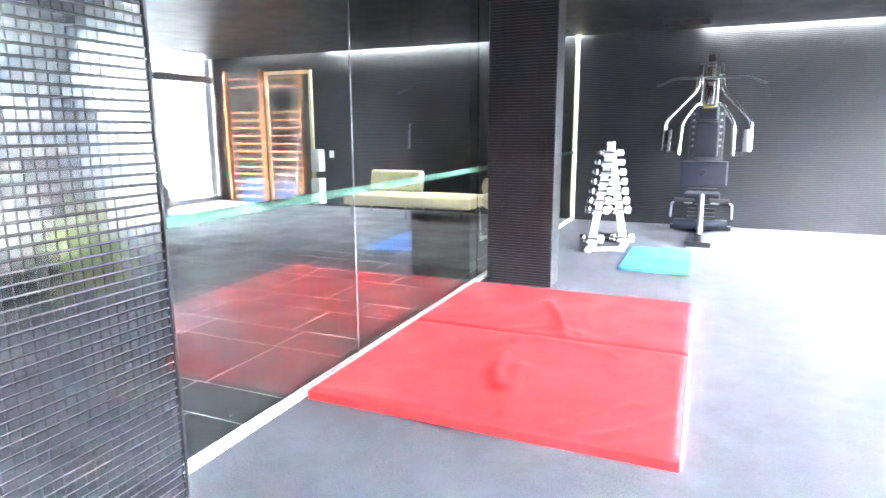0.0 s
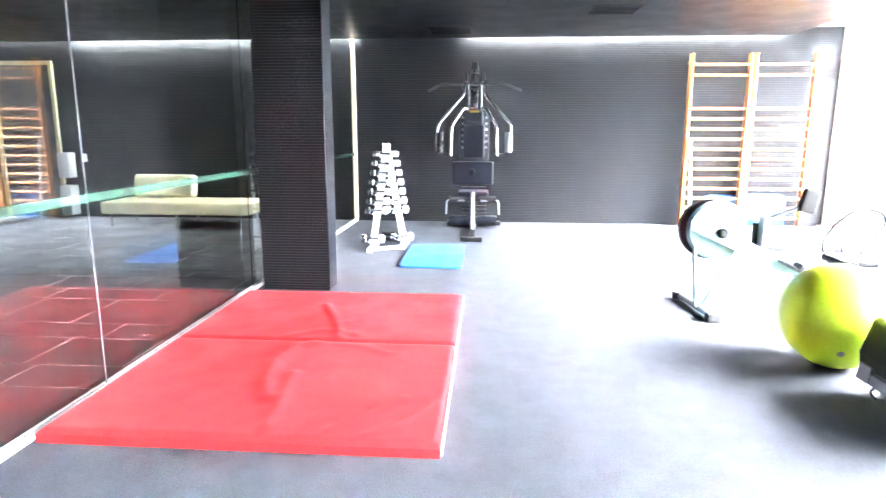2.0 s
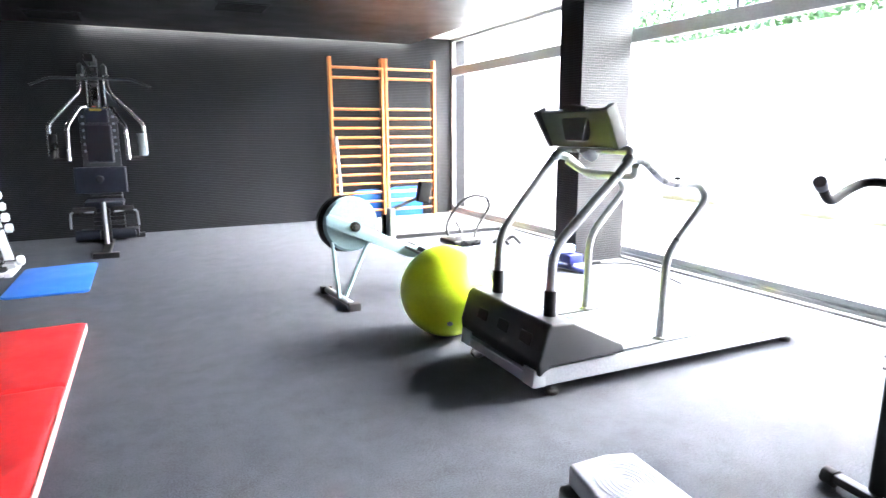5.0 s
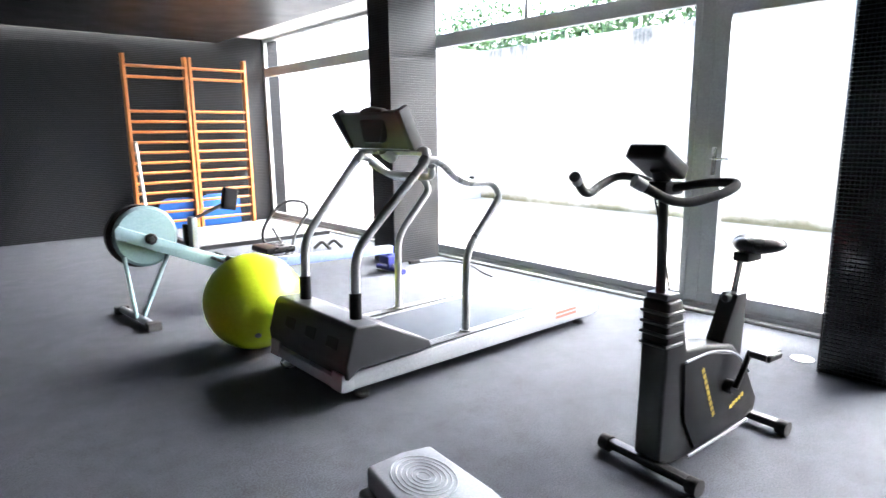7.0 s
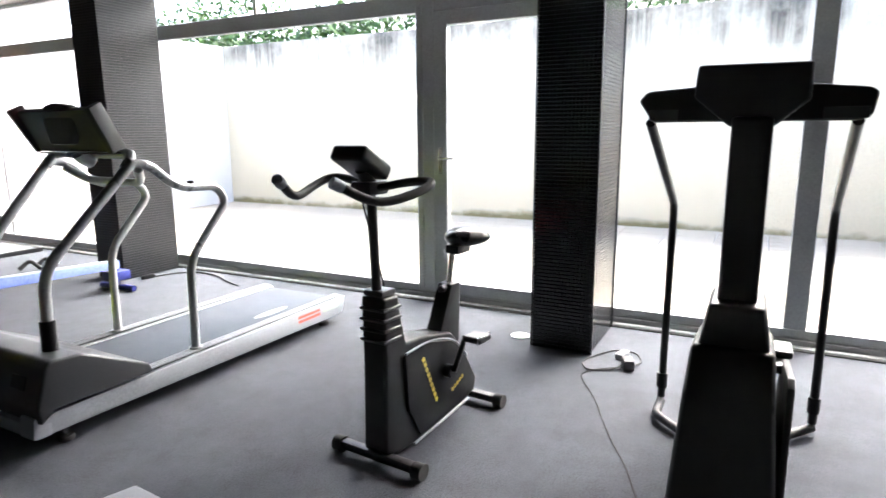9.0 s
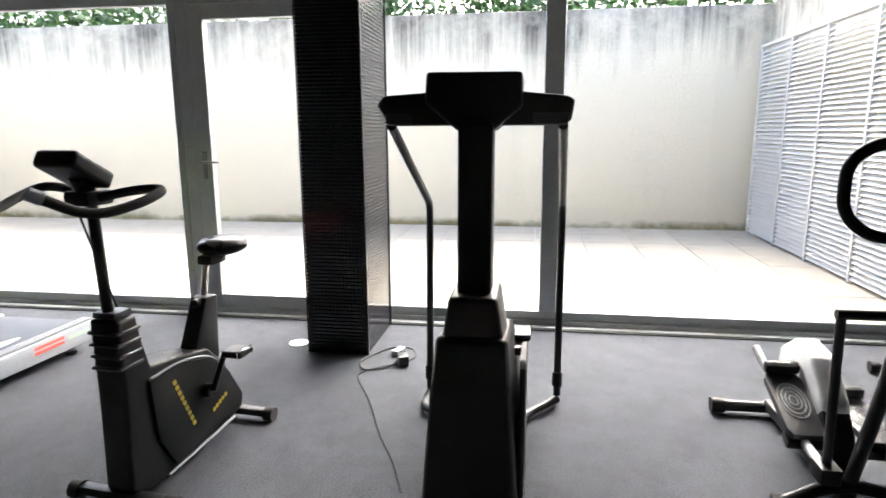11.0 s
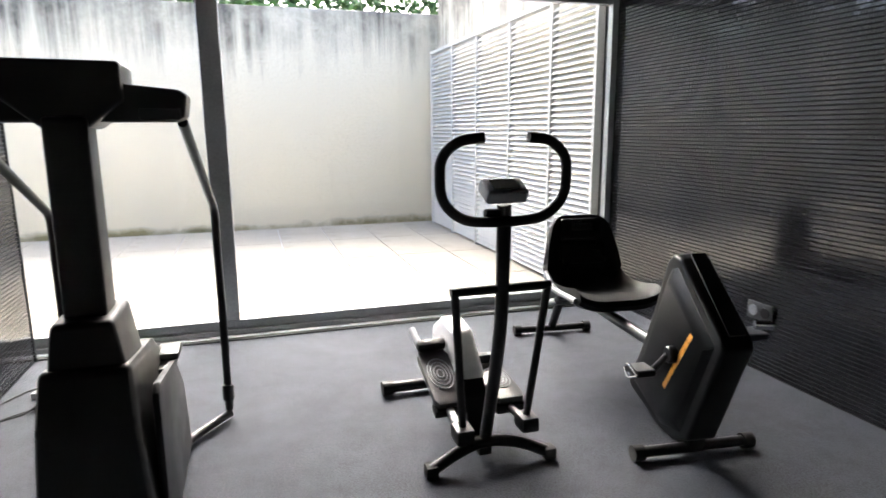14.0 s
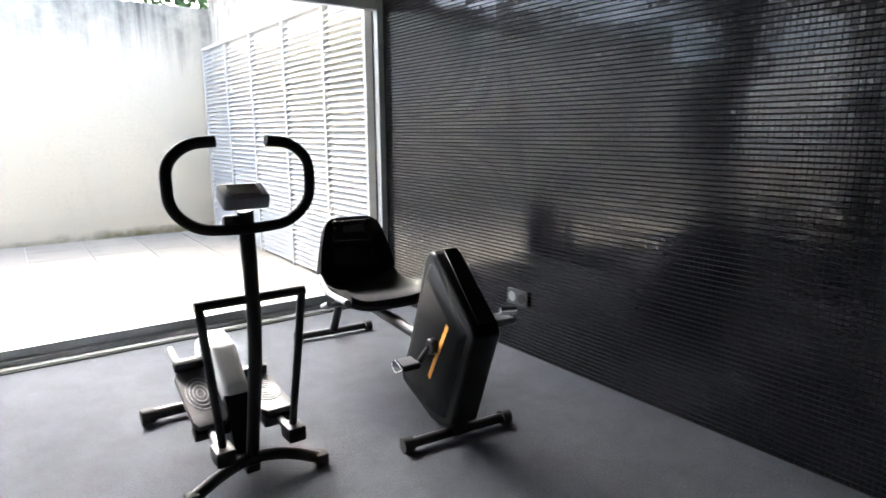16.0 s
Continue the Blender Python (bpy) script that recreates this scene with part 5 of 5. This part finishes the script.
# ---------------------------------------------------------------- dumbbells
def dumbbell_rack():
    t = thing("dumbbell_rack", (-1.2, 6.9, 0), "white A-shaped steel dumbbell rack", "rack")
    # two sloping posts, each with cradles; they meet at the top
    for bx, by in ((-1.36, 6.78), (-1.03, 6.98)):
        part("post", tube([(bx, by, 0.05), (-1.205, 6.88, 1.16)], 0.046, 0, 4, flat=1.0), "white_paint", t)
        part("foot", box(bx - 0.03, bx + 0.03, by - 0.24, by + 0.24, 0.0, 0.045, 0.008, 2), "white_paint", t)
    part("top_cap", box(-1.245, -1.165, 6.84, 6.92, 1.1605, 1.195, 0.01, 2), "white_paint", t)
    part("cross_bar", tube([(-1.36, 6.62, 0.025), (-1.03, 6.80, 0.025)], 0.022, 0, 8), "white_paint", t)
    for bx, by in ((-1.36, 6.78), (-1.03, 6.98)):
        for k in range(9):
            z = 0.24 + 0.105 * k if k else 0.13
            if k == 1:
                continue
            f = (z - 0.05) / 1.11
            x, y = bx + (-1.205 - bx) * f, by + (6.88 - by) * f - 0.07
            part("cradle", box(x - 0.05, x + 0.05, y - 0.03, y + 0.065, z - 0.046, z - 0.031, 0.003, 1), "white_paint", t)
            r = 0.047 - 0.0018 * k
            d = thing("dumbbell", (x, y, z), "chrome dumbbell with round heads on the rack", "dumbbell", "dumbbells on the rack")
            part("grip", tube([(x - 0.07, y, z), (x + 0.07, y, z)], 0.014, 0, 12), "chrome", d)
            for s in (-1, 1):
                part("head", disc((x + s * 0.1, y, z), (1, 0, 0), r, 0.062, 0.012, 20), "white_paint" if s > 0 else "chrome", d)


dumbbell_rack()
wp = thing("weight_disc", (-1.25, 7.45, 0), "black rubber weight discs stacked behind the rack", "weight disc")
for k in range(2):
    part("disc", disc((-1.2, 7.45, 0.03 + k * 0.052), (0, 0, 1), 0.2 - 0.02 * k, 0.05, 0.012, 36), "rubber", wp)

# ---------------------------------------------------------------- step board, cable, small things
def step_board():
    m = pose(1.55, 1.17, 0, 0, 0, -8)
    t = thing("aerobic_step", (1.55, 1.17, 0), "pale grey aerobic step with ring pattern on dark feet", "step")
    part("platform", prism([(-0.13, 0.345), (0.02, 0.365), (0.13, 0.345), (0.15, 0.0), (0.13, -0.345), (0.0, -0.365), (-0.13, -0.345), (-0.15, 0.0)], "z", 0.12, 0.2, 0.016, 3, m), "pale_grey", t)
    part("foot", prism([(-0.16, 0.36), (0.15, 0.36), (0.17, 0.12), (-0.18, 0.12)], "z", 0.0, 0.1195, 0.02, 3, m), "black_plastic", t, "black foot")
    part("foot", prism([(-0.16, -0.36), (0.15, -0.36), (0.17, -0.12), (-0.18, -0.12)], "z", 0.0, 0.1195, 0.02, 3, m), "black_plastic", t, "black foot")
    for k in range(6):
        r = 0.02 + 0.016 * k
        w = tube([(r * math.cos(a), 0.18 + 1.4 * r * math.sin(a), 0.2005) for a in (2 * math.pi * q / 28 for q in range(29))], 0.0025, 0, 6)
        bmesh.ops.transform(w, matrix=m, verts=w.verts)
        part("ring", w, "alu_light", t)
    part("sticker", box(-0.04, 0.03, -0.08, -0.02, 0.2003, 0.2012, 0, 1, m), "pale_blue", t, "pale turquoise sticker")


step_board()

dsk = thing("floor_disc", (4.2, 1.075, 0), "small white plastic floor cover plate", "floor plate")
part("plate", disc((4.2, 1.075, 0.003), (0, 0, 1), 0.062, 0.006, 0.002, 32), "white_paint", dsk)

pl = thing("power_adapter", (3.98, 0.37, 0), "black power adapter with coiled cable on the floor", "adapter")
part("adapter", box(-0.045, 0.045, -0.03, 0.03, 0.0, 0.06, 0.008, 2, pose(3.94, 0.34, 0, 0, 0, 20)), "black_plastic", pl)
part("plug", box(-0.05, 0.05, -0.025, 0.025, 0.0, 0.035, 0.01, 2, pose(4.10, 0.40, 0, 0, 0, -15)), "pale_grey", pl, "grey plug")
part("cable", tube([(3.95, 0.36, 0.03), (3.87, 0.40, 0.006), (3.80, 0.54, 0.006), (3.92, 0.60, 0.006), (4.05, 0.55, 0.006), (4.20, 0.46, 0.006), (4.20, 0.33, 0.006), (4.05, 0.28, 0.006), (3.94, 0.31, 0.02)], 0.004, 0.06, 6), "rubber", pl)
part("cable", tube([(3.96, 0.34, 0.004), (3.84, 0.50, 0.004), (3.74, 0.56, 0.004), (3.62, 0.50, 0.004), (3.46, 0.41, 0.004), (3.08, 0.25, 0.004), (2.89, 0.15, 0.004), (2.68, 0.07, 0.004)], 0.0026, 0.08, 6), "rubber", pl)
cb = thing("floor_cable", (4.4, 4.4, 0), "black cable trailing over the floor by the window", "cable")
part("cord", tube([(4.25, 4.72, 0.006), (4.45, 4.66, 0.006), (4.58, 4.5, 0.006), (4.55, 4.2, 0.006), (4.42, 3.95, 0.006), (4.36, 3.75, 0.006)], 0.006, 0.1, 6), "rubber", cb)
part("socket_block", box(4.15, 4.27, 4.7, 4.75, 0.0, 0.035, 0.006, 2), "black_plastic", cb)

so = thing("wall_socket", (3.235, BACK, 0.335), "dark double power socket on the tiled wall", "socket")
part("frame", box(3.15, 3.32, BACK + 0.0045, BACK + 0.018, 0.29, 0.385, 0.005, 2), "dark_plastic", so)
for x in (3.195, 3.275):
    part("outlet", disc((x, BACK + 0.019, 0.337), (0, 1, 0), 0.03, 0.006, 0.001, 24), "pale_grey" if x > 3.23 else "black_plastic", so)

# ---------------------------------------------------------------- lobby furniture behind the glass
def sofa():
    t = thing("daybed", (-4.55, 8.4, 0), "cream upholstered daybed with a loose back cushion", "daybed")
    part("seat", pad(-5.42, -3.3, 8.0, 8.75, 0.19, 0.36, 0.04), "cream", t)
    part("back_cushion", pad(-0.45, 0.45, -0.09, 0.09, -0.16, 0.17, 0.06, pose(-4.78, 8.62, 0.53, -10, 0, 0)), "cream", t, "cream back cushion")
    for x in (-5.3, -4.35, -3.45):
        for y in (8.06, 8.68):
            part("leg", tube([(x, y, 0.009), (x, y, 0.19)], 0.02, 0, 10), "chrome", t)


sofa()
t = thing("armchair", (-2.85, 8.3, 0), "round cream upholstered tub chair", "chair")
part("seat", disc((-2.85, 8.3, 0.32), (0, 0, 1), 0.36, 0.2, 0.06, 36), "cream", t)
part("backrest", tube([(-2.85 + 0.3 * math.cos(a), 8.3 + 0.3 * math.sin(a), 0.50) for a in (0.1 + 0.27 * k for k in range(12))], 0.09, 0, 12, flat=1.6), "cream", t)
part("base", disc((-2.85, 8.3, 0.115), (0, 0, 1), 0.26, 0.209, 0.01, 28), "black_metal", t)

dr = thing("lobby_door", (-6.7, FAR, 0), "dark flush door in a pale frame", "door", kind="structure")
part("leaf", box(-7.56, -6.69, FAR - 0.03, FAR - 0.003, 0.01, 2.3, 0.004, 1), "greywall", dr)
part("frame", box(-6.689, -6.63, FAR - 0.045, FAR - 0.001, 0.01, 2.36, 0.004, 1), "cream", dr)
part("frame", box(-7.63, -7.561, FAR - 0.045, FAR - 0.001, 0.01, 2.36, 0.004, 1), "cream", dr)
part("frame", box(-7.56, -6.69, FAR - 0.045, FAR - 0.001, 2.301, 2.36, 0.004, 1), "cream", dr)
ds = thing("dispenser", (-6.5, FAR - 0.1, 0), "white wall dispenser and bin by the lobby door", "dispenser")
part("upper", box(-6.61, -6.43, FAR - 0.18, FAR - 0.002, 0.62, 1.0, 0.02, 2), "white_paint", ds)
part("lower", box(-6.61, -6.43, FAR - 0.2, FAR - 0.002, 0.05, 0.5, 0.02, 2), "white_paint", ds)
sw = thing("light_switch", (-6.28, FAR, 0.9), "white light switch on the wall", "switch")
part("plate", box(-6.33, -6.24, FAR - 0.012, FAR - 0.002, 0.86, 0.98, 0.003, 1), "white_paint", sw)

# ---------------------------------------------------------------- nearest tiles, one by one
e = 0.006
TP = 0.0265
ny = int((NEAR_Y - 0.50) / TP)
py = (NEAR_Y - 0.50 - ny * TP) / 2
hu, hbu, h, hb = TP * 0.435, TP * 0.47, TP * 0.375, TP * 0.455
tile_meshes = []
rngt = random.Random(3)
for k in range(8):
    tu, tv = rngt.gauss(0, 0.006), rngt.gauss(0, 0.006)
    vs = [(0, a * hbu, b * hb) for a, b in ((-1, -1), (1, -1), (1, 1), (-1, 1))] + [(0.0035 + a * h * tu + b * h * tv, a * hu, b * h) for a, b in ((-1, -1), (1, -1), (1, 1), (-1, 1))]
    me = bpy.data.meshes.new("tile")
    me.from_pydata(vs, [], [(4, 5, 6, 7), (0, 1, 5, 4), (1, 2, 6, 5), (2, 3, 7, 6), (3, 0, 4, 7)])
    me.materials.append(M["tile"])
    tile_meshes.append(me)
for i in range(ny):
    for j in range(20, 34):
        o = new("tile", tile_meshes[rngt.randrange(8)])
        o.parent = pillar_near
        o.location = Vector((NEAR_X - e, 0.50 + py + (i + 0.5) * TP, (j + 0.5) * TP)) - BASE[pillar_near]
